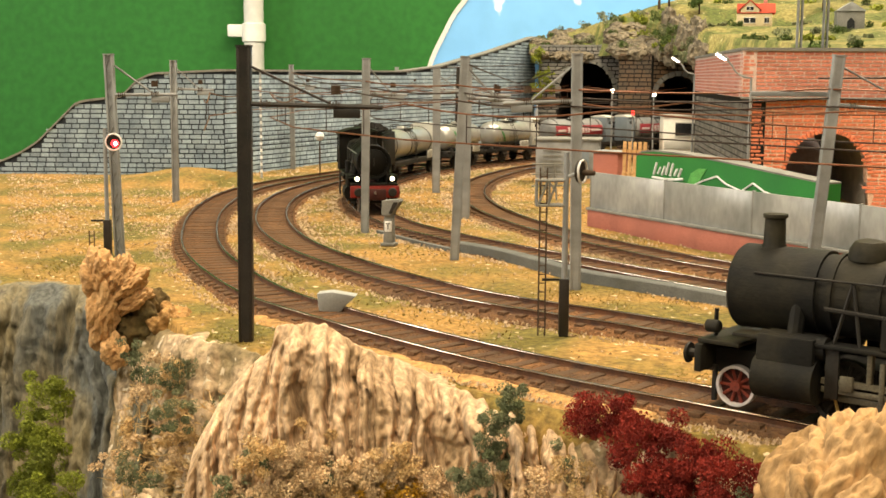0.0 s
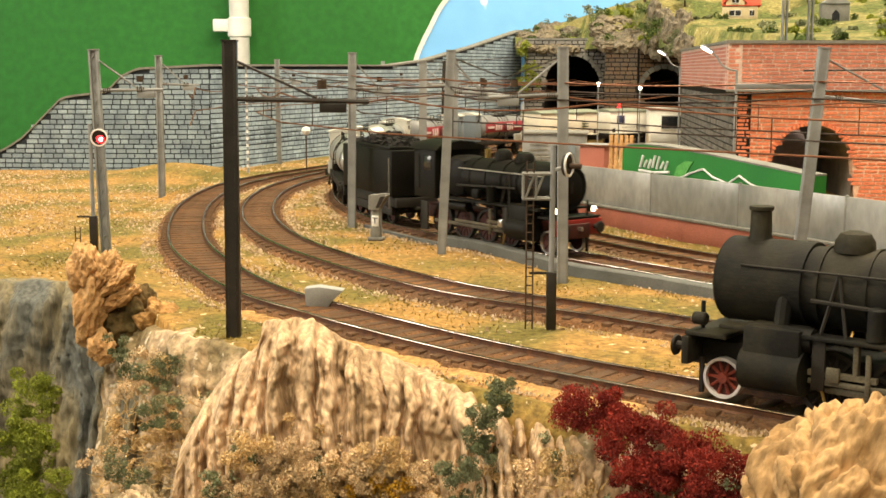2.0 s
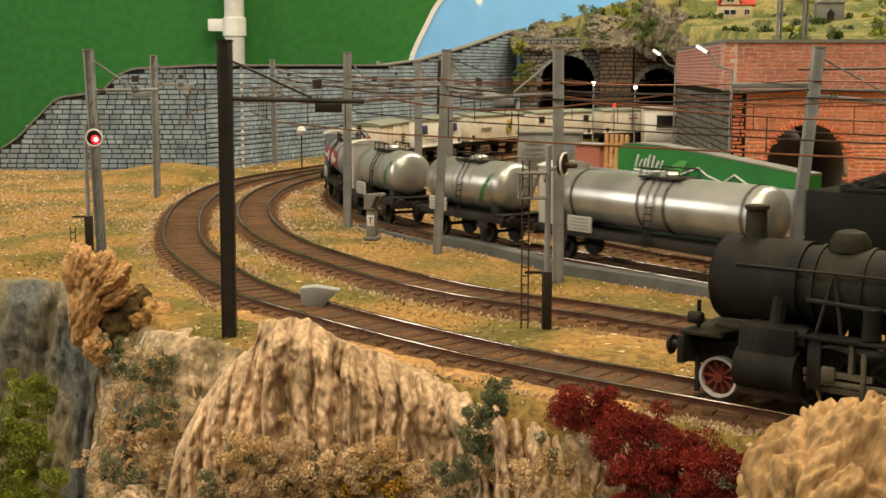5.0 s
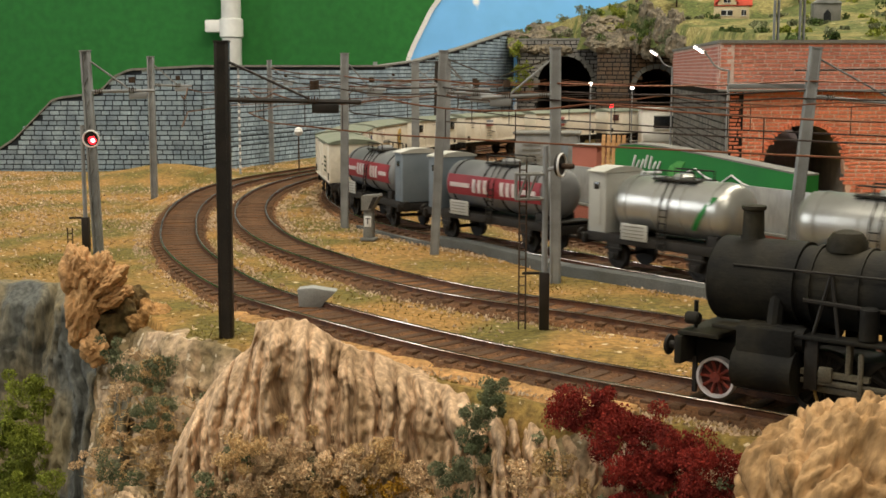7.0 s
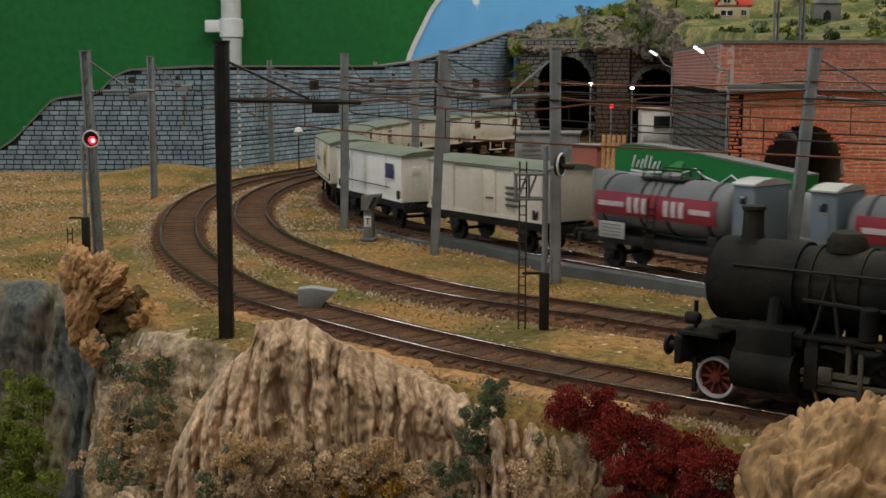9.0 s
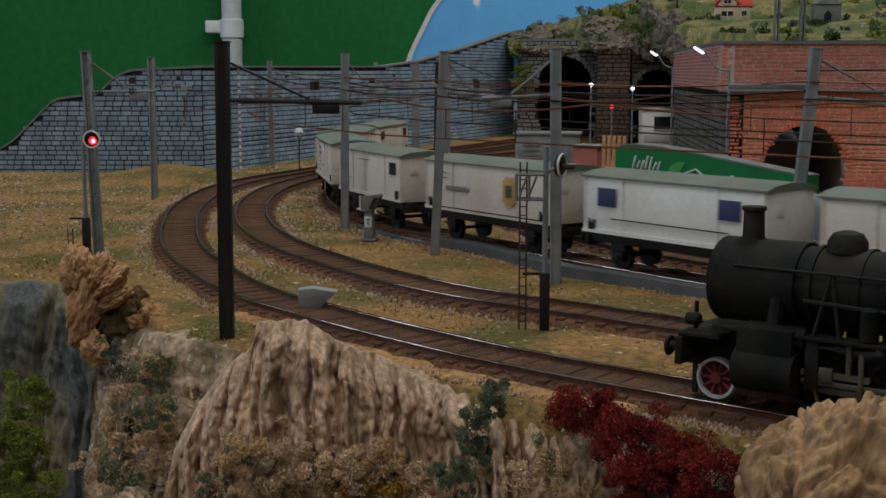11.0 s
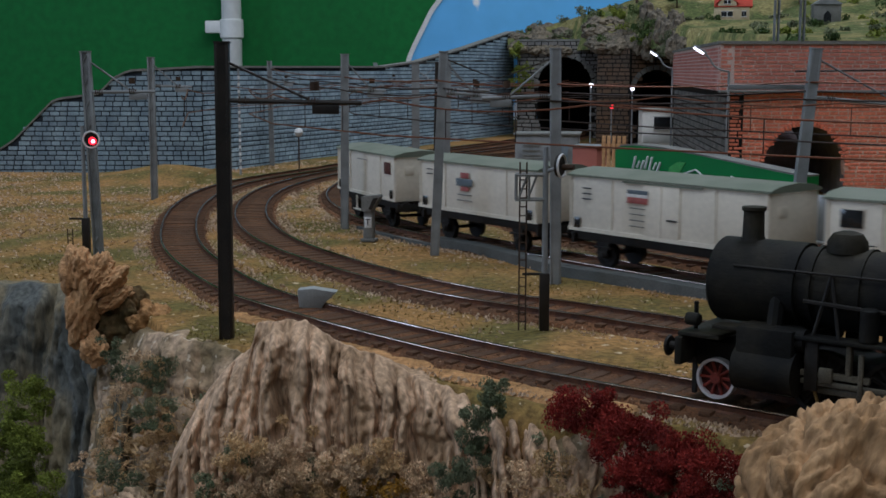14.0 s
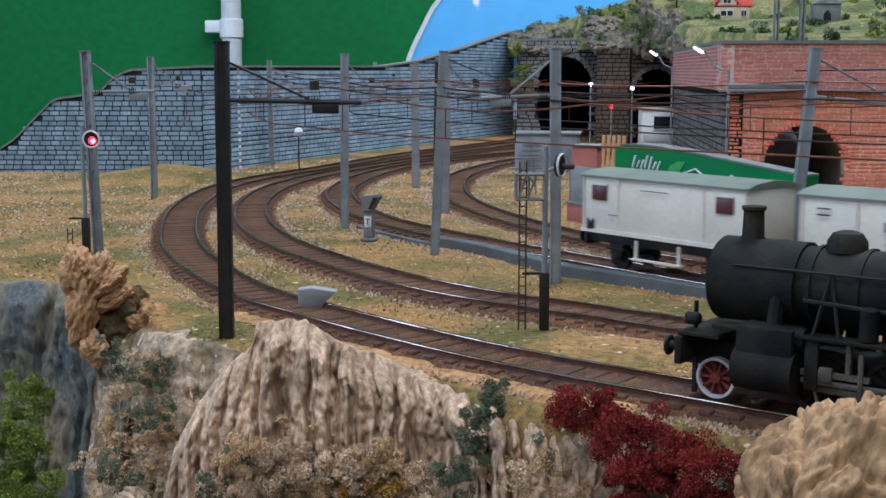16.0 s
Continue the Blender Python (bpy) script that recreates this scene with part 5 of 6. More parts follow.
def front_plants():
    rng = random.Random(5)
    for i, (x, y, z, rx, rz, n) in enumerate(((34, 293, -1, 7, 4, 9500), (44, 282, -5, 7, 6, 11000), (52, 273, -8, 7, 6, 11000), (60, 264, -9, 7, 6, 10000), (46, 278, -14, 8, 6, 9000))):
        bush("red_bush", x, y, z, shrub_spots(rng, rx, 5, rz, 26, 3.2), n, 0.33, LEAF_RED, "dense dark red foam bush below the outer track", seed=1 + i)
    for i, (x, y, z, rx, rz, n) in enumerate(((13, 308, -2, 3, 5, 2600), (8, 304, -11, 3.5, 7, 3000), (2, 300, -24, 4.5, 8, 3000), (-86, 360, -20, 6, 6, 2200), (-96, 356, -38, 6, 6, 1800), (-92, 376, -13, 5, 4, 1400), (70, 248, -50, 12, 5, 1600), (120, 222, -46, 12, 6, 1600))):
        bush("green_bush", x, y, z, shrub_spots(rng, rx, 3, rz, 22, 1.9), int(n * 1.6), 0.3, LEAF_GREEN, "grey-green foam plant growing on the cliff", seed=10 + i)
    for i, (x, y, z) in enumerate(((-142, 412, -34), (-139, 402, -46), (-146, 408, -54), (-134, 394, -60), (-138, 394, -68))):
        bush("moss_bush", x, y, z, shrub_spots(rng, 7, 5, 11, 22, 3.6), 8000, 0.4, LEAF_MOSS, "moss green foam foliage on the grey cliff", seed=30 + i)
    for i, (x, y, z) in enumerate(((-15, 318, -30), (-9, 316, -32), (-21, 319, -32))):
        bush("ochre_bush", x, y, z, shrub_spots(rng, 5, 4, 3, 10, 2.6), 1800, 0.42, LEAF_OCHRE, "ochre yellow foam bush at the foot of the cliff", seed=40 + i)
    for i in range(60):
        x = rng.uniform(-70, 66)
        y = (325 if x < 0 else 322 - x * 0.85) + rng.uniform(-5, 5)
        z = rng.uniform(-46, -24) if x < 10 else rng.uniform(-46, -10)
        if x < -35:
            z += 8
        bush("lichen_clump", x, y, z, shrub_spots(rng, 5, 4, 4, 9, 2.2), 900, 0.4, (LEAF_PALE, STRAW, LEAF_PALE, LEAF_GREEN)[i % 4], "dry foam lichen clump on the slope", "lichen", seed=70 + i)
    for i in range(26):
        x = rng.uniform(-112, -64)
        y = 372 - (x + 64) * 0.75 + rng.uniform(-10, 4)
        z = rng.uniform(-46, -8)
        bush("lichen_clump", x, y - (-z) * 0.55, z, shrub_spots(rng, 4, 3, 3, 8, 2.0), 700, 0.4, (LEAF_GREEN, LEAF_PALE, STRAW)[i % 3], "dry foam lichen clump on the slope", "lichen", seed=170 + i)
    for i in range(16):
        x = rng.uniform(-44, -2)
        bush("lichen_clump", x, 322 - max(0, x + 20) * 0.5 + rng.uniform(-5, 3), rng.uniform(-44, -27), shrub_spots(rng, 6, 4, 4, 18, 2.2), 3200, 0.34, (LEAF_PALE, STRAW, LEAF_PALE)[i % 3], "matted tan foam lichen at the foot of the cliff", "lichen", seed=270 + i)
    for i in range(18):
        x = rng.uniform(-56, -16)
        bush("lichen_clump", x, 321 - 0.1 * abs(x + 36) + rng.uniform(-3, 2), rng.uniform(-36, -20), shrub_spots(rng, 6, 3, 4, 16, 2.2), 2600, 0.34, (LEAF_PALE, STRAW, LEAF_PALE)[i % 3], "matted tan foam lichen on the cliff's foot", "lichen", seed=370 + i)
    # dry straw tufts on the lower slope
    bm = fresh()
    for _ in range(9000):
        u = rng.random()
        x = -110 + 250 * u
        base_y = (352 - (x + 40) * 0.75) if x > -40 else 352 - (x + 40) * 0.9
        v = rng.random() ** 0.7
        y, z = base_y - 10 - 52 * v, -16 - 62 * v
        if -66 < x < 18 and v < 0.55:
            continue
        d = Vector((rng.gauss(0, 0.8), -0.5 + rng.gauss(0, 0.5), rng.gauss(0.5, 0.6))).normalized() * rng.uniform(2, 6)
        p = Vector((x, y - 4, z))
        w = Vector((rng.uniform(-0.35, 0.35), 0, 0.25))
        vs = [bm.verts.new(p - w), bm.verts.new(p + w), bm.verts.new(p + d)]
        bm.faces.new(vs)
    tagged(part("dry_straw", bm, STRAW), "matted dry straw and moss on the lower slope", "dry grass", kind="stuff")


front_plants()


def turf():
    """Short fibres and pale grit over the flat ground, kept off the track beds."""
    rng = random.Random(8)
    cells = {}
    for line, half in ((LINE_A, 15), (LINE_B, 15), (LINE_C, 15), (LINE_D, 15)):
        for p in line:
            cells.setdefault((int(p.x // 20), int(p.y // 20)), []).append(p)

    def free(x, y, gap):
        i, j = int(x // 20), int(y // 20)
        for a in (-1, 0, 1):
            for b in (-1, 0, 1):
                for p in cells.get((i + a, j + b), ()):
                    if (p.x - x) ** 2 + (p.y - y) ** 2 < gap * gap:
                        return False
        return True

    blades, grit = fresh(), fresh()
    n = 0
    while n < 60000:
        y = 280 + 900 * rng.random() ** 1.8
        x = rng.uniform(-0.37, 0.30) * y
        if y < edge_y(x) + 2 or not free(x, y, 12.5 + 2.5 * noise.noise((x * 0.08, y * 0.08, 1))):
            continue
        n += 1
        g = noise.noise((x * 0.018, y * 0.018, 4))
        if rng.random() < 0.45 - g:
            continue
        h = rng.uniform(0.5, 1.1)
        p = Vector((x, y, -4.6))
        d = Vector((rng.gauss(0, 0.5), rng.gauss(0, 0.5), 1)) * h
        w = Vector((rng.uniform(-1, 1), rng.uniform(-1, 1), 0)) * 0.5
        blades.faces.new([blades.verts.new(q) for q in (p - w, p + w, p + d)])
    n = 0
    while n < 38000:
        y = 280 + 900 * rng.random() ** 1.6
        x = rng.uniform(-0.37, 0.30) * y
        near = not free(x, y, 22)
        if y < edge_y(x) + 2 or not free(x, y, 12) or (not near and rng.random() < 0.75 + 0.2 * (y < 620)):
            continue
        n += 1
        if y < 560 and rng.random() < 0.6:
            continue
        s = rng.uniform(0.35, 1.0) * (1 + max(0, y - 500) / 900)
        c = Vector((x, y, -3.6 + rng.uniform(-0.3, 0.4)))
        q = [grit.verts.new(c + Vector((rng.uniform(-1, 1), rng.uniform(-1, 1), 0)).normalized() * s - Vector((0, 0, 0.6))) for _ in range(3)]
        t = grit.verts.new(c + Vector((0, 0, s * 0.35)))
        for a, b in ((0, 1), (1, 2), (2, 0)):
            grit.faces.new((q[a], q[b], t))
    stones = fresh()
    for line, i0, i1, n in ((LINE_A, nearest(LINE_A, 110, 275), nearest(LINE_A, -157, 860), 16000), (LINE_B, nearest(LINE_B, 130, 345), nearest(LINE_B, -116, 885), 10000), (LINE_C, nearest(LINE_C, -70, 862), nearest(LINE_C, 170, 420), 5000)):
        nn = sides(line)
        for _ in range(n):
            i = rng.randint(i0, i1)
            o = rng.uniform(-15.5, 15.5)
            if 7.4 < abs(o) < 10.2:
                continue
            p = line[i] + nn[i] * o + Vector((rng.uniform(-2, 2), rng.uniform(-2, 2)))
            s = rng.uniform(0.25, 0.6)
            c = Vector((p.x, p.y, -2.2 - max(0, abs(o) - 11) * 0.55))
            q = [stones.verts.new(c + Vector((s * math.cos(g), s * math.sin(g), -0.3))) for g in (rng.uniform(0, 2), rng.uniform(2.2, 4), rng.uniform(4.2, 6.2))]
            t = stones.verts.new(c + Vector((0, 0, s * 0.7)))
            for a, b in ((0, 1), (1, 2), (2, 0)):
                stones.faces.new((q[a], q[b], t))
    tagged(part("ballast_grit", stones, BALLAST_GRIT), "brown ballast chips between and beside the rails", "ballast", kind="stuff")
    tagged(part("static_grass", blades, GRASS_BLADE), "short olive and straw static grass fibres", "grass", kind="stuff")
    tagged(part("loose_gravel", grit, PALE_GRAVEL), "pale loose gravel scattered along the tracks", "gravel", kind="stuff")


turf()


# ---- rolling stock: x runs forwards, z from the rail top, origin at the middle ----
def wheelset(owner, x, r, mat, rim=None, name="wheelset", spokes=0, label=""):
    ob = part(name, rod((0, -7.4, 0), (0, 7.4, 0), 0.8, 8), FRAME_BLACK, owner, label)
    ob.location = (x * MM, 0, r * MM)
    for y in (-8.3, 8.3):
        s = 1 if y > 0 else -1
        if spokes:
            bm = fresh()
            for i in range(32):
                a0, a1 = 2 * math.pi * i / 32, 2 * math.pi * (i + 1) / 32
                q = [bm.verts.new((rr * math.cos(a), y + yy, rr * math.sin(a))) for a in (a0, a1) for rr in (r * 0.86, r) for yy in (-1.1, 1.1)]
                for ids in ((0, 1, 3, 2), (4, 6, 7, 5), (0, 4, 5, 1), (2, 3, 7, 6), (0, 2, 6, 4), (1, 5, 7, 3)):
                    bm.faces.new([q[k] for k in ids])
            bmesh.ops.remove_doubles(bm, verts=bm.verts, dist=0.001)
            bmesh.ops.recalc_face_normals(bm, faces=bm.faces)
            part("tyre", bm, rim or STEEL, ob, "bright steel tyre" if rim in (None, STEEL) else "")
            for i in range(spokes):
                a = 2 * math.pi * i / spokes
                part("spoke", rod((0, y, 0), (r * 0.88 * math.cos(a), y, r * 0.88 * math.sin(a)), r * 0.085, 6), mat, ob)
            part("hub", rod((0, y - 1.2, 0), (0, y + 1.2, 0), r * 0.26, 14), mat, ob)
            part("back_plate", rod((0, y - 0.4 - 0.3 * s, 0), (0, y + 0.1 - 0.3 * s, 0), r * 0.86, 24), ENGINE_RED if mat is not FRAME_BLACK else mat, ob)
        else:
            part("tyre", lathe([(-1.2, r + 0.5), (-0.6, r + 0.5), (-0.5, r), (1.2, r), (1.2, r * 0.8), (0.6, r * 0.72), (0.6, r * 0.3), (1.2, r * 0.25)] if s > 0 else
                               [(-1.2, r * 0.25), (-0.6, r * 0.3), (-0.6, r * 0.72), (-1.2, r * 0.8), (-1.2, r), (0.5, r), (0.6, r + 0.5), (1.2, r + 0.5)], 20, "Y", (0, y, 0)), mat, ob)
    return ob


def buffers(owner, x, s, mat):
    for y in (-10, 10):
        b = part("buffer", rod((x, y, 12), (x + s * 3.2, y, 12), 1.1, 10), mat, owner)
        part("buffer_head", lathe([(x + s * 3.2, 2.5), (x + s * 3.7, 2.7), (x + s * 4.1, 2.2)], 16, "X", (0, y, 12)), mat, b)


def steam_engine(label, lights, rim, red_frame, beam, paint):
    """A 2-8-0 engine, 124 long between buffer heads."""
    t = thing("steam_engine", 0, 0, 0, 0, label, "steam locomotive")
    f = 62.0
    under = ENGINE_RED if red_frame else FRAME_BLACK
    part("main_frame", box(-2, 0, 10.5, 112, 13, 6.5, 0.4), under, t)
    bb = part("buffer_beam", box(f - 10.2, 0, 12, 2.0, 29, 7.0, 0.4), beam, t, "red buffer beam" if beam is RED_PAINT else "black buffer beam")
    buffers(t, f - 9.2, 1, FRAME_BLACK)
    part("coupling_hook", box(f - 7.6, 0, 11.6, 3.4, 1, 1.6, 0.2), STEEL if lights else FRAME_BLACK, bb)
    part("guard_iron", box(f - 12, -8.2, 5, 1, 1.2, 9), FRAME_BLACK, t)
    part("guard_iron", box(f - 12, 8.2, 5, 1, 1.2, 9), FRAME_BLACK, t)
    part("front_deck", box(f - 15, 0, 16.2, 11, 27, 1.0, 0.2), paint, t)
    for y in (-10.4, 10.4):
        lp = part("headlamp", lathe([(-1.8, 1.2), (-1.4, 1.6), (1.2, 1.6), (1.7, 1.5)], 14, "X", (f - 12.2, y, 19.6)), paint, t)
        part("lamp_glass", lathe([(1.5, 1.35), (2.0, 0.8)], 14, "X", (f - 12.0, y, 19.6)), HEADLIGHT if lights else BRASS, lp, "glowing headlight" if lights else "unlit lamp glass")
        part("lamp_iron", rod((f - 11.5, y * 0.72, 16.5), (f - 11.5, y * 0.72, 23.5), 0.55, 6), paint, t)
    sb = part("smokebox", lathe([(f - 16, 6), (f - 15.1, 8.6), (f - 14.9, 9.9), (f - 15.5, 10.4), (f - 37, 10.4)], 80, "X", (0, 0, 29)), paint, t, smooth=False)
    part("smokebox_door", lathe([(f - 13.5, 1.5), (f - 13.8, 5), (f - 14.8, 7.8), (f - 15.3, 7.9)], 28, "X", (0, 0, 29)), paint, sb)
    part("door_handle", box(f - 13.3, 0, 29, 0.6, 0.7, 4.5), FRAME_BLACK, sb)
    part("boiler", lathe([(f - 37, 9.6), (f - 82, 9.9)], 80, "X", (0, 0, 29)), paint, t, smooth=False)
    for x in (f - 40.5, f - 52, f - 64, f - 76):
        part("boiler_band", lathe([(x - 0.5, 9.98), (x - 0.5, 10.2), (x + 0.5, 10.2), (x + 0.5, 9.98)], 80, "X", (0, 0, 29)), paint, t)
    ch = part("chimney", lathe([(37.5, 4.2), (38.8, 3.3), (40, 2.7), (46, 2.5), (46.4, 3.0), (47.2, 3.0), (47.2, 2.2)], 20, "Z", (f - 22.5, 0, 0)), paint, t)
    part("sand_dome", lathe([(38, 4.8), (40.6, 4.6), (42.4, 3.4), (43, 1.5)], 18, "Z", (f - 46, 0, 0)), paint, t)
    part("steam_dome", lathe([(38, 4.4), (41.2, 4.2), (43, 3.0), (43.6, 1.2)], 18, "Z", (f - 62, 0, 0)), paint, t)
    part("safety_valve", rod((f - 74, 0, 38), (f - 74, 0, 43), 1.4, 8), BRASS, t)
    part("whistle", rod((f - 70, 2.5, 38), (f - 70, 2.5, 42), 0.6, 6), BRASS, t)
    for y in (-1, 1):
        part("handrail", rod((f - 22, y * 9.6, 33.8), (f - 84, y * 9.9, 33.8), 0.3, 6), STEEL if lights else FRAME_BLACK, t)
        part("running_board", box(f - 56, y * 11.6, 19.2, 74, 5.4, 0.9, 0.15), paint, t)
        part("steam_pipe", rod((f - 33, y * 8.5, 27), (f - 33, y * 11, 16), 1.9, 10), paint, t)
        cy = part("cylinder", rod((f - 25, y * 11.6, 10), (f - 40, y * 11.6, 10), 5.4, 18), paint, t)
        part("valve_chest", rod((f - 25.5, y * 11.2, 18), (f - 41.5, y * 11.2, 18), 2.9, 14), paint, cy)
        part("cylinder_block", box(f - 32.5, y * 10.8, 14.5, 14, 8.5, 12, 0.6), paint, cy)
        part("boiler_pipe", rod((f - 40, y * 10.4, 27.2), (f - 84, y * 10.6, 25.6), 0.55, 6), FRAME_BLACK, t)
        part("injector", box(f - 68, y * 11.2, 22.6, 5, 2.6, 4.6, 0.6), paint, t)
        part("sand_pipe", rod((f - 46, y * 9.2, 34), (f - 49, y * 11.4, 19.5), 0.45, 6), FRAME_BLACK, t)
        part("sand_pipe", rod((f - 46, y * 9.2, 34), (f - 43, y * 11.4, 19.5), 0.45, 6), FRAME_BLACK, t)
        part("step_iron", box(f - 43.5, y * 13, 13, 3.2, 0.8, 12, 0.2), FRAME_BLACK, t)
        part("air_tank", rod((f - 74, y * 11.4, 15.8), (f - 92, y * 11.4, 15.8), 2.3, 12), paint, t)
        part("air_pump", lathe([(20, 2.2), (27, 2.2), (27.4, 1.6)], 12, "Z", (f - 56, y * 11.6, 0)), paint, t)
        part("slide_bar", box(f - 49, y * 12.4, 11, 16, 1.4, 1.3), GEAR, t)
        part("connecting_rod", box(f - 62, y * 12.6, 9.0, 42, 0.9, 1.3, 0.2), GEAR, t)
        part("coupling_rod", box(f - 72, y * 11.6, 7.2, 58, 0.9, 1.6, 0.2), GEAR, t)
        part("valve_link", box(f - 55, y * 12.9, 11, 1.3, 0.9, 12, 0.4), GEAR, t)
        part("crosshead", box(f - 47, y * 13, 11, 3.2, 1.2, 3.6, 0.4), GEAR if not lights else STEEL, t)
        part("motion_bracket", box(f - 52, y * 12, 15, 1.2, 2, 9, 0.2), GEAR if not lights else paint, t)
        part("brake_pipe", rod((f - 44, y * 12.5, 8), (f - 46, y * 12.5, 1.5), 0.4, 6), BRASS, t)
        part("footstep", box(f - 108, y * 13, 9, 6, 1, 14, 0.2), FRAME_BLACK, t)
    part("firebox", box(f - 90, 0, 29, 18, 19, 20, 5), paint, t)
    cab = part("cab", box(f - 107, 0, 30, 18, 28, 24, 0.6), paint, t)
    part("cab_roof", prism([(-15, 41.5), (-13, 43.4), (-7, 45.2), (0, 45.8), (7, 45.2), (13, 43.4), (15, 41.5)], 24, Matrix.Translation((f - 107.5, 0, 0)) @ Matrix.Rotation(math.radians(90), 4, "Z")), paint, cab)
    for y in (-14.2, 14.2):
        part("cab_window", box(f - 104, y, 35, 6, 0.4, 7, 0.2), DARK_PANE, cab)
        # flat black panel: the open doorway's shade put into colour
        part("cab_doorway", box(f - 113, y, 31, 4, 0.4, 17, 0.2), NEAR_BLACK, cab)
    lead = wheelset(t, f - 18, 5.1, ENGINE_RED if lights else WHEEL_RED, rim, "leading_wheelset", 10, "red spoked leading wheels with bright tyres")
    for x in (45, 62, 80, 98):
        wheelset(t, f - x, 7.9, ENGINE_RED if red_frame else FRAME_BLACK, FRAME_BLACK if lights else FRAME_BLACK, "driving_wheelset", 14)
    return t


def tender(label, paint):
    """The engine's tender, 86 long."""
    t = thing("tender", 0, 0, 0, 0, label, "tender")
    part("tank_body", box(0, 0, 27, 78, 29, 24, 1.0), paint, t)
    part("underframe", box(0, 0, 12, 80, 24, 5, 0.4), FRAME_BLACK, t)
    part("coal_rail", box(4, 0, 39.6, 60, 27, 2.0, 0.4), paint, t)
    bm = fresh()
    rng = random.Random(4)
    for _ in range(420):
        s = rng.uniform(1.2, 2.8)
        x, y = rng.uniform(-26, 30), rng.uniform(-11, 11)
        add_box(bm, x, y, 39.5 + 6.5 * max(0, 1 - ((x - 2) / 32) ** 2) * max(0, 1 - (y / 14) ** 2) * rng.uniform(0.5, 1), s, s, s, Euler((rng.uniform(0, 3), rng.uniform(0, 3), 0)).to_matrix().to_4x4())
    part("coal", bm, NEAR_BLACK, t, "heap of black coal")["kind"] = "stuff"
    part("rear_beam", box(-39.5, 0, 12, 1.6, 28, 6, 0.3), FRAME_BLACK, t)
    buffers(t, -40, -1, FRAME_BLACK)
    part("drawbar", box(41, 0, 9, 6, 3, 1.5, 0.2), FRAME_BLACK, t)
    for x in (-26, -8, 8, 26):
        wheelset(t, x, 5.8, ENGINE_RED, FRAME_BLACK, "wheelset", 8)
    for y in (-11, 11):
        for x in (-17, 17):
            part("bogie_side", box(x, y, 7, 30, 1.6, 4.5, 0.5), FRAME_BLACK, t)
        part("step_ladder", box(36, y * 1.3, 22, 0.8, 0.8, 26), STEEL, t)
    return t


def running_gear(t, half, base):
    part("underframe", box(0, 0, 12.4, half * 2 - 4, 22, 2.8, 0.3), FRAME_BLACK, t)
    for y in (-11.3, 11.3):
        part("sole_bar", box(0, y, 12.2, half * 2 - 3, 1.3, 3.6, 0.2), FRAME_BLACK, t)
        for x in (-base, base):
            g = part("axle_guard", prism([(-4, 11), (4, 11), (1.8, 3.6), (-1.8, 3.6)], 0.8, Matrix.Translation((x, y, 0))), FRAME_BLACK, t)
            part("leaf_spring", box(x, y * 1.05, 8.2, 9.5, 0.8, 0.9, 0.2), FRAME_BLACK, g)
            part("axle_box", box(x, y * 1.05, 5.2, 2.4, 1.4, 2.4, 0.3), FRAME_BLACK, g)
    for x in (-base, base):
        wheelset(t, x, 5.3, FRAME_BLACK)
    for s in (-1, 1):
        part("head_stock", box(s * (half - 1.2), 0, 11, 1.6, 27, 4, 0.2), FRAME_BLACK, t)
        buffers(t, s * (half - 0.6), s, FRAME_BLACK)
    part("coupler", box(half + 9, 0, 8.5, 19, 2.4, 1.2, 0.2), FRAME_BLACK, t)


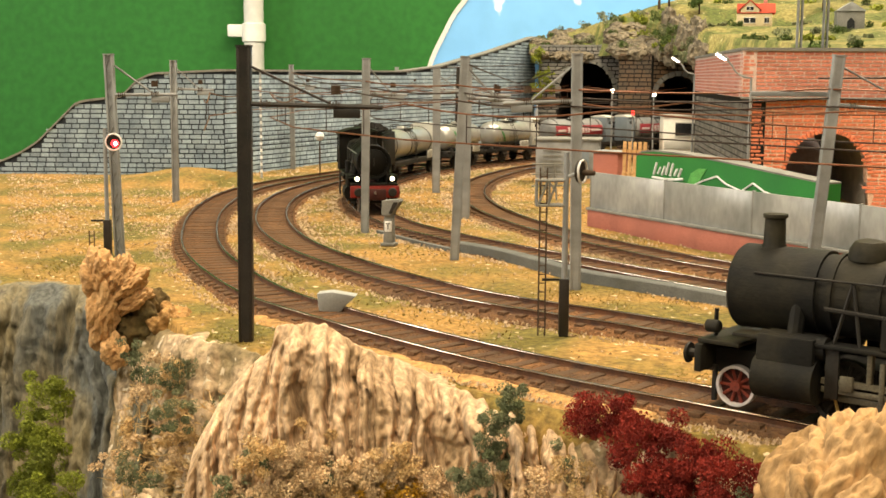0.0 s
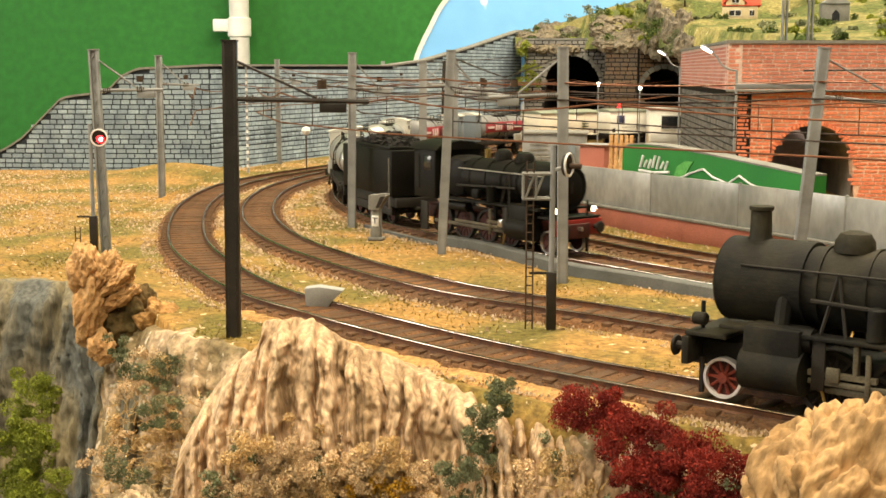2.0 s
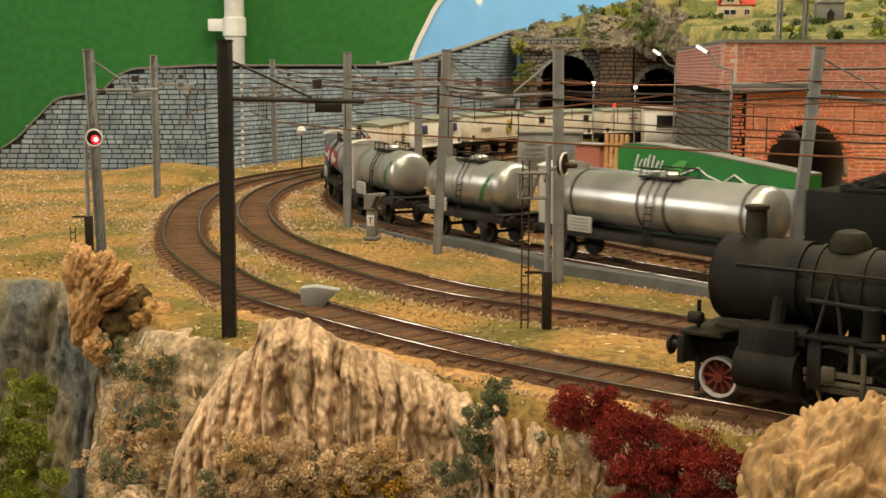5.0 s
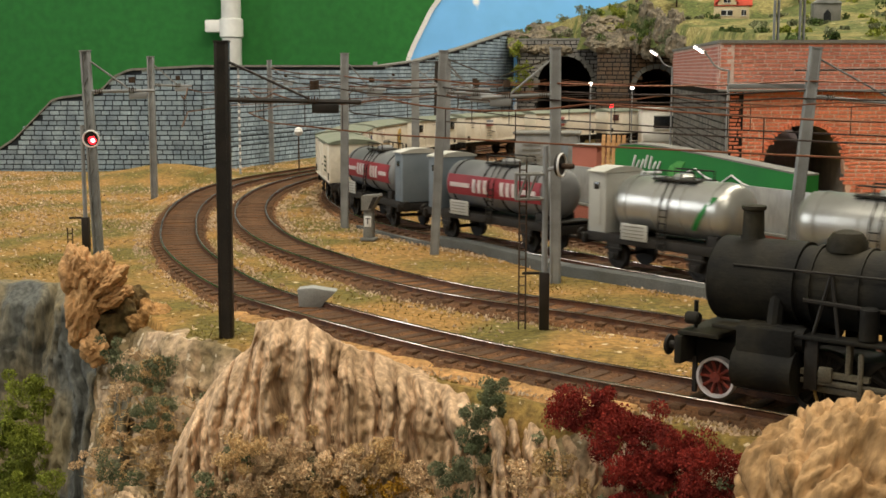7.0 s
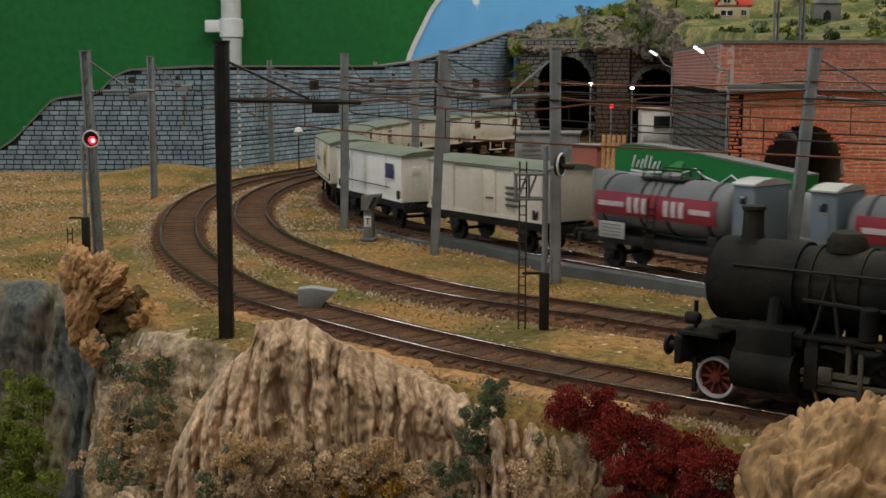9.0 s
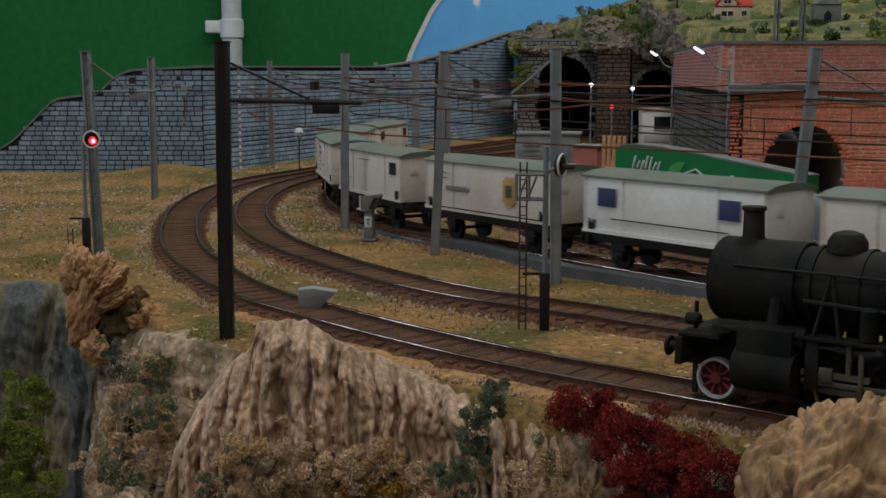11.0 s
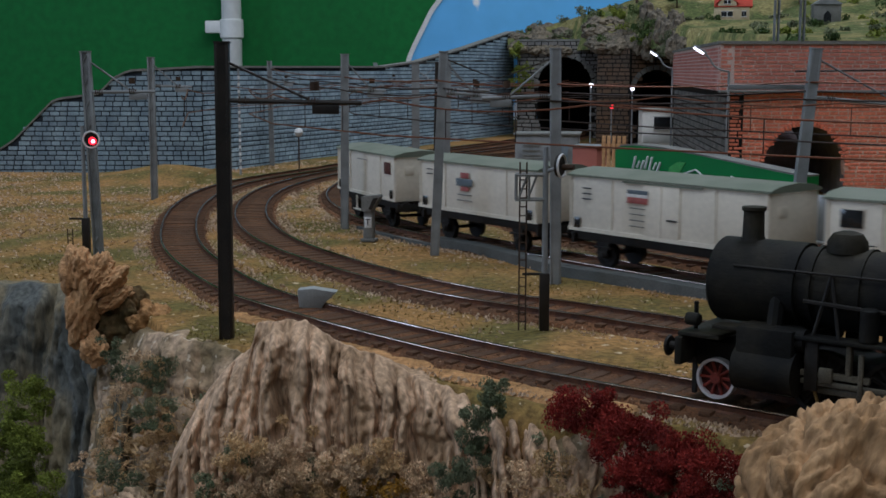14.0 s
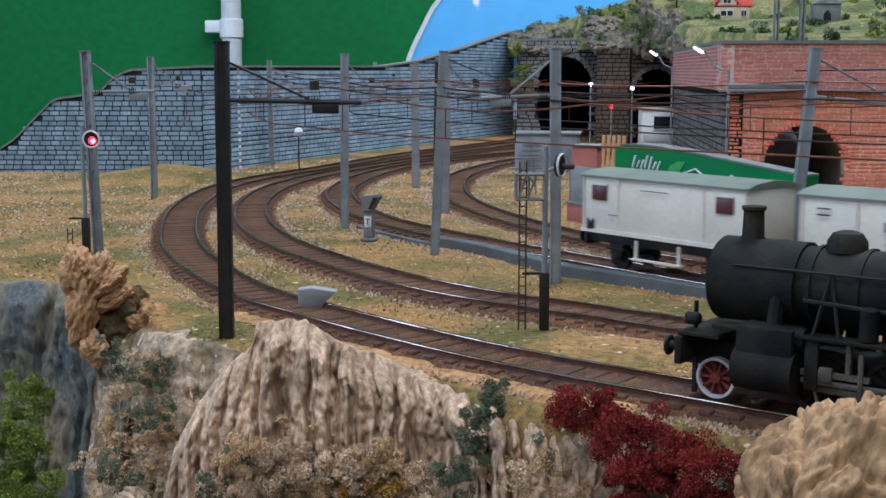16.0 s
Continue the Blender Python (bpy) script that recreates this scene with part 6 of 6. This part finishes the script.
def box_wagon(length, paint, roof, label, marks=(), boards=True, window=None, panel=True):
    """A two-axle covered wagon. marks: rows of (along, up, width, height, material, part name, label)."""
    half = length / 2 - 10
    t = thing("box_wagon", 0, 0, 0, 0, label, "freight wagon", "covered wagons of the train")
    running_gear(t, half, half - 17)
    body = part("body", box(0, 0, 25.9, half * 2, 28.5, 23, 0.5), paint, t)
    part("roof", prism([(-15.2, 37.0), (-15.2, 37.8), (-10, 39.3), (0, 40.2), (10, 39.3), (15.2, 37.8), (15.2, 37.0)], half * 2 + 1.6, Matrix.Rotation(math.radians(90), 4, "Z")), roof, t)
    for y in (-14.4, 14.4):
        s = 1 if y > 0 else -1
        part("lower_sill", box(0, y + s * 0.2, 15.2, half * 2 + 0.3, 0.7, 1.6), paint, t)
        if panel:
            d = part("sliding_door", box(0, y + s * 0.15, 26, 19, 0.7, 20.4, 0.15), paint, t)
            part("door_bar", box(0, y + s * 0.6, 26, 0.7, 0.5, 20), paint, d)
            part("door_latch", box(6, y + s * 0.7, 23, 5, 0.5, 0.6), FRAME_BLACK, d)
            part("door_rail", box(0, y + s * 0.4, 36.4, 40, 0.7, 0.7), roof, t)
        for x in (-half + 1, -half * 0.52, half * 0.52, half - 1):
            part("side_post", box(x, y + s * 0.1, 25.9, 0.8, 0.6, 22), paint, t)
        for x in (-half + 5, half - 5):
            part("corner_hatch", box(x, y + s * 0.35, 17.8, 3.6, 0.5, 4.4, 0.1), DARK_PANE, t, "small dark corner hatch")
        if window:
            for x in (-half + 10, half - 10):
                w = part("window", box(x, y + s * 0.35, 31, 8, 0.5, 6.2, 0.1), window, t)
                part("window_frame", box(x, y + s * 0.5, 31 + 3.3, 8.6, 0.5, 0.6), paint, w)
        for x, z, w, h, mat, nm, lb in marks:
            part(nm, box(x * -s, y + s * (1.15 if nm == "emblem_core" else 0.95 if nm == "emblem_bar" else 0.75), z + 2.4, w, 0.35, h, 0.1), mat, t, lb)
        if boards:
            part("foot_board", box(0, y * 1.07, 6.0, 26, 2.2, 0.7, 0.1), paint, t)
            for x in (-11, 11):
                part("board_hanger", box(x, y * 1.04, 9.6, 1.0, 0.8, 7.4), paint, t)
    for s in (-1, 1):
        part("end_hatch", box(s * (half + 0.2), -7, 30, 0.5, 5, 4, 0.1), paint, t)
    return t


def tank_wagon(length, paint, label, cab_paint=None, band=False, slash=False, rails=True, cab_end=-1):
    half = length / 2 - 10
    t = thing("tank_wagon", 0, 0, 0, 0, label, "tank wagon", "tank wagons of the train")
    running_gear(t, half, half - 17)
    back = -half + (13 if cab_paint and cab_end < 0 else 3)
    front = half - (13 if cab_paint and cab_end > 0 else 3)
    tank = part("tank", lathe([(back, 5), (back + 1.2, 8.8), (back + 3.5, 10.9), (back + 6, 11.3), (front - 6, 11.3), (front - 3.5, 10.9), (front - 1.2, 8.8), (front, 5)], 32, "X", (0, 0, 26.4)), paint, t, smooth=True)
    mid = (front + back) / 2
    part("filler_dome", lathe([(36.6, 4.4), (38.8, 4.3), (39.6, 3.4), (40, 1)], 18, "Z", (mid, 0, 0)), paint, tank)
    for x in (back + 9, mid - 7, mid + 7, front - 9):
        part("tank_strap", lathe([(x - 0.5, 11.32), (x - 0.5, 11.6), (x + 0.5, 11.6), (x + 0.5, 11.32)], 32, "X", (0, 0, 26.4)), FRAME_BLACK if not slash else paint, tank)
    for x in (back + 8, front - 8):
        part("saddle", box(x, 0, 15.2, 5, 19, 5.4, 0.4), FRAME_BLACK, t)
    for y in (-1, 1):
        lad = fresh()
        for s in (-1.9, 1.9):
            add_rod(lad, (mid + s, y * 13.4, 9), (mid + s, y * 11.8, 29), 0.3, 5)
            add_rod(lad, (mid + s, y * 11.8, 29), (mid + s, y * 6, 38), 0.3, 5)
        for k in range(7):
            add_rod(lad, (mid - 1.9, y * (13.4 - 0.2 * k), 10.5 + 2.6 * k), (mid + 1.9, y * (13.4 - 0.2 * k), 10.5 + 2.6 * k), 0.25, 4)
        part("ladder", lad, FRAME_BLACK, t)
        pl = part("data_panel", box(back + 16, y * 12.6, 16, 14, 0.5, 6.6, 0.1), CAB_WHITE, t, "pale data panel with lines of small print")
        for k in range(4):
            part("print_line", box(back + 16, y * 12.95, 14 + k * 1.4, 11, 0.3, 0.45), MARK_GREY, pl)
        if band:
            def on_side(x0, x1, z0, z1, out, mat, nm, lb, own):
                bm = fresh()
                rows = []
                for k in range(7):
                    z = z0 + (z1 - z0) * k / 6
                    yy = math.sqrt((11.3 + out) ** 2 - (z - 26.4) ** 2) * y
                    rows.append([bm.verts.new((x, yy + o * y, z)) for x in (x0, x1) for o in (0, -0.3)])
                for a, b in zip(rows, rows[1:]):
                    for i, j in ((0, 2), (2, 3), (3, 1), (1, 0)):
                        bm.faces.new((a[i], a[j], b[j], b[i]))
                bm.faces.new([rows[0][i] for i in (0, 1, 3, 2)])
                bm.faces.new([rows[-1][i] for i in (0, 2, 3, 1)])
                bmesh.ops.recalc_face_normals(bm, faces=bm.faces)
                return part(nm, bm, mat, own, lb)
            rb = on_side(back + 5, front - 5, 22.0, 31.4, 0.35, BAND_RED, "red_band", "red painted band with plain white marks", t)
            run = front - back - 10
            for k in range(8):
                if k in (3, 4):
                    continue
                u = back + 5 + run * (0.29 + 0.058 * k * 1.05)
                on_side(u, u + run * 0.036, 23.6, 29.8, 0.7, MARK_PINK, "white_mark", "", rb)
            for u0, u1 in ((0.04, 0.26), (0.80, 0.96)):
                on_side(back + 5 + run * u0, back + 5 + run * u1, 25.6, 27.6, 0.7, MARK_PINK, "white_mark", "", rb)
        if slash:
            bm = fresh()
            for k in range(8):
                a = math.radians(-38 + 9 * k)
                b = math.radians(-38 + 9 * (k + 1))
                x0, x1 = mid + 12 + k * 1.3, mid + 12 + (k + 1) * 1.3
                if y < 0:
                    x0, x1 = x0, x1
                q = [bm.verts.new((xx + w, y * 11.55 * math.cos(g), 26.4 + 11.55 * math.sin(g))) for xx, g in ((x0, a), (x1, b)) for w in (0, 2.6)]
                bm.faces.new((q[0], q[1], q[3], q[2]))
            part("green_slash", bm, TARP, t, "slanting green stripe")
    if rails:
        bm = fresh()
        for y in (-6, 6):
            add_rod(bm, (mid - 10, y, 41.0), (mid + 10, y, 41.0), 0.35, 5)
            for x in (mid - 10, mid - 4, mid + 4, mid + 10):
                add_rod(bm, (x, y, 36.6), (x, y, 41.0), 0.3, 5)
        part("walkway_rail", bm, FRAME_BLACK, t, "black walkway railing")
        part("walkway", box(mid, 0, 37.5, 22, 13, 0.6), FRAME_BLACK, t)
    if cab_paint:
        cx = cab_end * (half - 6)
        cab = part("brakeman_cabin", box(cx, 0, 26, 10, 21, 25, 0.5), cab_paint, t, "brakeman's cabin on the wagon end")
        part("cabin_roof", prism([(-11.4, 38.4), (-11.4, 39), (-6, 40.4), (0, 40.9), (6, 40.4), (11.4, 39), (11.4, 38.4)], 10.5, Matrix.Translation((cx, 0, 0)) @ Matrix.Rotation(math.radians(90), 4, "Z")), ROOF_LIGHT, cab)
        for y in (-10.7, 10.7):
            part("cabin_window", box(cx, y, 33, 3, 0.4, 3, 0.1), DARK_PANE, cab)
            part("cabin_door", box(cx, y, 24.5, 5, 0.3, 15, 0.1), cab_paint, cab)
    part("end_platform", box(-cab_end * (half - 4), 0, 14.4, 8, 25, 0.9, 0.1), FRAME_BLACK, t)
    return t


SPEED = 110.4
# where each vehicle's ends stand along the running line at the last second, tail first
JOINTS = [368, 472, 581, 702.5, 808.5, 920.5, 1032, 1137, 1246, 1360, 1457, 1548, 1692, 1780, 1917]
LEN = [b - a for a, b in zip(JOINTS, JOINTS[1:])]


def bars(x, z, n, w, mat, dz=1.7, h=0.7):
    return tuple((x, z - dz * k, w, h, mat, "print_line", "") for k in range(n))


def make_train():
    return [
        box_wagon(LEN[0], CREAM_PAINT, ROOF_GREY, "cream box wagon with reddish window shutters, last of the train", bars(-2, 31, 1, 14, MARK_DARK, h=0.3) + bars(-24, 20, 1, 5, MARK_DARK, h=0.3), window=WINDOW_BROWN, panel=False),
        box_wagon(LEN[1], CREAM_PAINT, ROOF_GREY, "cream box wagon with a round red and blue emblem", ((-7, 29.6, 6, 2.6, MARK_ROSE, "emblem", "upper part of a round red emblem"), (-7, 23.4, 6, 2.2, MARK_ROSE, "emblem", "lower part of a round red emblem"), (-7, 26.4, 12, 3.4, CAB_BLUE, "emblem_bar", "blue bar across the emblem")) + bars(-7, 20.6, 2, 11, MARK_GREY, dz=2.6, h=0.6) + bars(-35, 31, 2, 5, MARK_DARK, dz=2.2, h=0.5), panel=False, boards=False),
        box_wagon(LEN[2], CREAM_PAINT, ROOF_GREY, "cream box wagon with a red and blue striped emblem", ((-12, 30.4, 11, 1.6, CAB_BLUE, "emblem", "blue striped emblem"), (-12, 28.9, 11, 1.3, MARK_WHITE, "emblem", "white stripe"), (-12, 27.1, 11, 2.4, MARK_ROSE, "emblem", "red striped emblem")) + bars(-12, 24, 4, 8, MARK_GREY, dz=2.4, h=0.5) + bars(-40, 30, 3, 5, MARK_DARK, dz=2.2, h=0.5), boards=False),
        box_wagon(LEN[3], CREAM_PAINT, ROOF_GREY, "cream box wagon with small dark windows", bars(-4, 31, 1, 16, MARK_DARK, h=0.3) + bars(-26, 20, 1, 4, MARK_DARK, h=0.4), window=DARK_PANE, panel=False),
        box_wagon(LEN[4], CREAM_PAINT, ROOF_GREY, "cream box wagon with a yellow shield emblem", ((19, 24.5, 9, 10, MARK_YELLOW, "emblem", "yellow shield emblem"), (19, 24.5, 6, 13, MARK_YELLOW, "emblem_bar", "yellow shield point"), (19, 24.5, 4.4, 5.6, MARK_GREEN, "emblem_core", "dark device on the shield"), (-20, 23, 17, 2.2, MARK_GREY, "print_line", "")) + bars(-31, 30, 2, 6, MARK_GREY, dz=2.4, h=0.5) + bars(0, 13.6, 1, 84, FRAME_BLACK, h=0.5), panel=False, boards=False),
        box_wagon(LEN[5], WHITE_PAINT, ROOF_GREY, "white box wagon with blue panels near both ends", ((-32, 27, 10, 7.5, MARK_BLUE, "blue_panel", "blue panel"), (30, 27, 10, 7.5, MARK_BLUE, "blue_panel", "blue panel")) + bars(0, 18.5, 1, 60, FRAME_BLACK, h=0.5), panel=False, boards=False),
        box_wagon(LEN[6], CREAM_PAINT, ROOF_GREY, "plain cream box wagon with a sliding door and dark green mark", bars(22, 26, 4, 9, MARK_GREEN, dz=2.6, h=1.3), boards=False),
        tank_wagon(LEN[7], GREY_TANK, "grey tank wagon with a red band, white marks and blue-grey cabin", CAB_BLUE, True, cab_end=1),
        tank_wagon(LEN[8], GREY_TANK, "grey tank wagon with red band and blue-grey brakeman's cabin", CAB_BLUE, True),
        tank_wagon(LEN[9], SILVER, "silver tank wagon with a green slash and white cabin", CAB_WHITE, False, True),
        tank_wagon(LEN[10], SILVER, "silver tank wagon with a green stripe and ladder", None, False, True),
        tank_wagon(LEN[11], SILVER, "silver-white tank wagon coupled behind the tender", CAB_WHITE, False, False),
        tender("black steam engine tender heaped with coal", ENGINE_BLACK),
        steam_engine("black steam engine with red buffer beam and lit headlights", True, STEEL, True, RED_PAINT, ENGINE_BLACK)]


TRAIN = make_train()


def standing_engine():
    t = steam_engine("sooty black steam engine standing on the outer track", False, TYRE_WHITE, False, LOCO_BLACK, LOCO_BLACK)
    i = nearest(LINE_A, 104, 278)
    p, q = LINE_A[i - 12], LINE_A[i + 12]
    d = (q - p).normalized()
    front = Vector((58.5, 317.0))
    c = front - d * 62
    t.matrix_basis = pose(c.x * MM, c.y * MM, 0, 0, 0, math.degrees(math.atan2(d.y, d.x)))
    te = tender("sooty black tender coupled to the standing engine", LOCO_BLACK)
    j = nearest(LINE_A, c.x + 86, c.y - 66)
    d2 = (LINE_A[j + 8] - LINE_A[j - 8]).normalized()
    e = c - d * 64 - d2 * 43
    te.matrix_basis = pose(e.x * MM, e.y * MM, 0, 0, 0, math.degrees(math.atan2(d2.y, d2.x)))


standing_engine()


def motions():
    for i, t in enumerate(TRAIN):
        rows = []
        mid, half = (JOINTS[i] + JOINTS[i + 1]) / 2, LEN[i] * 0.3
        for k in range(0, 65):
            sec = k / 4
            s = mid - SPEED * (16 - sec)
            p, q = line_c(s - half), line_c(s + half)
            c, d = (p + q) / 2, q - p
            rows.append((sec, pose(c.x * MM, c.y * MM, 0, 0, 0, math.degrees(math.atan2(d.y, d.x)))))
        walk(t, rows)
        # the engine's wheels turn with the way covered
        for ob in t.children:
            if ob.name.startswith(("driving_wheelset", "leading_wheelset")):
                r = ob.location.z / MM
                base = ob.location.copy()
                n = 150 if r > 6 else 230
                walk(ob, [(16 * k / n, Matrix.Translation(base) @ Matrix.Rotation(SPEED * 16 * k / n / r, 4, "Y")) for k in range(n + 1)])


motions()
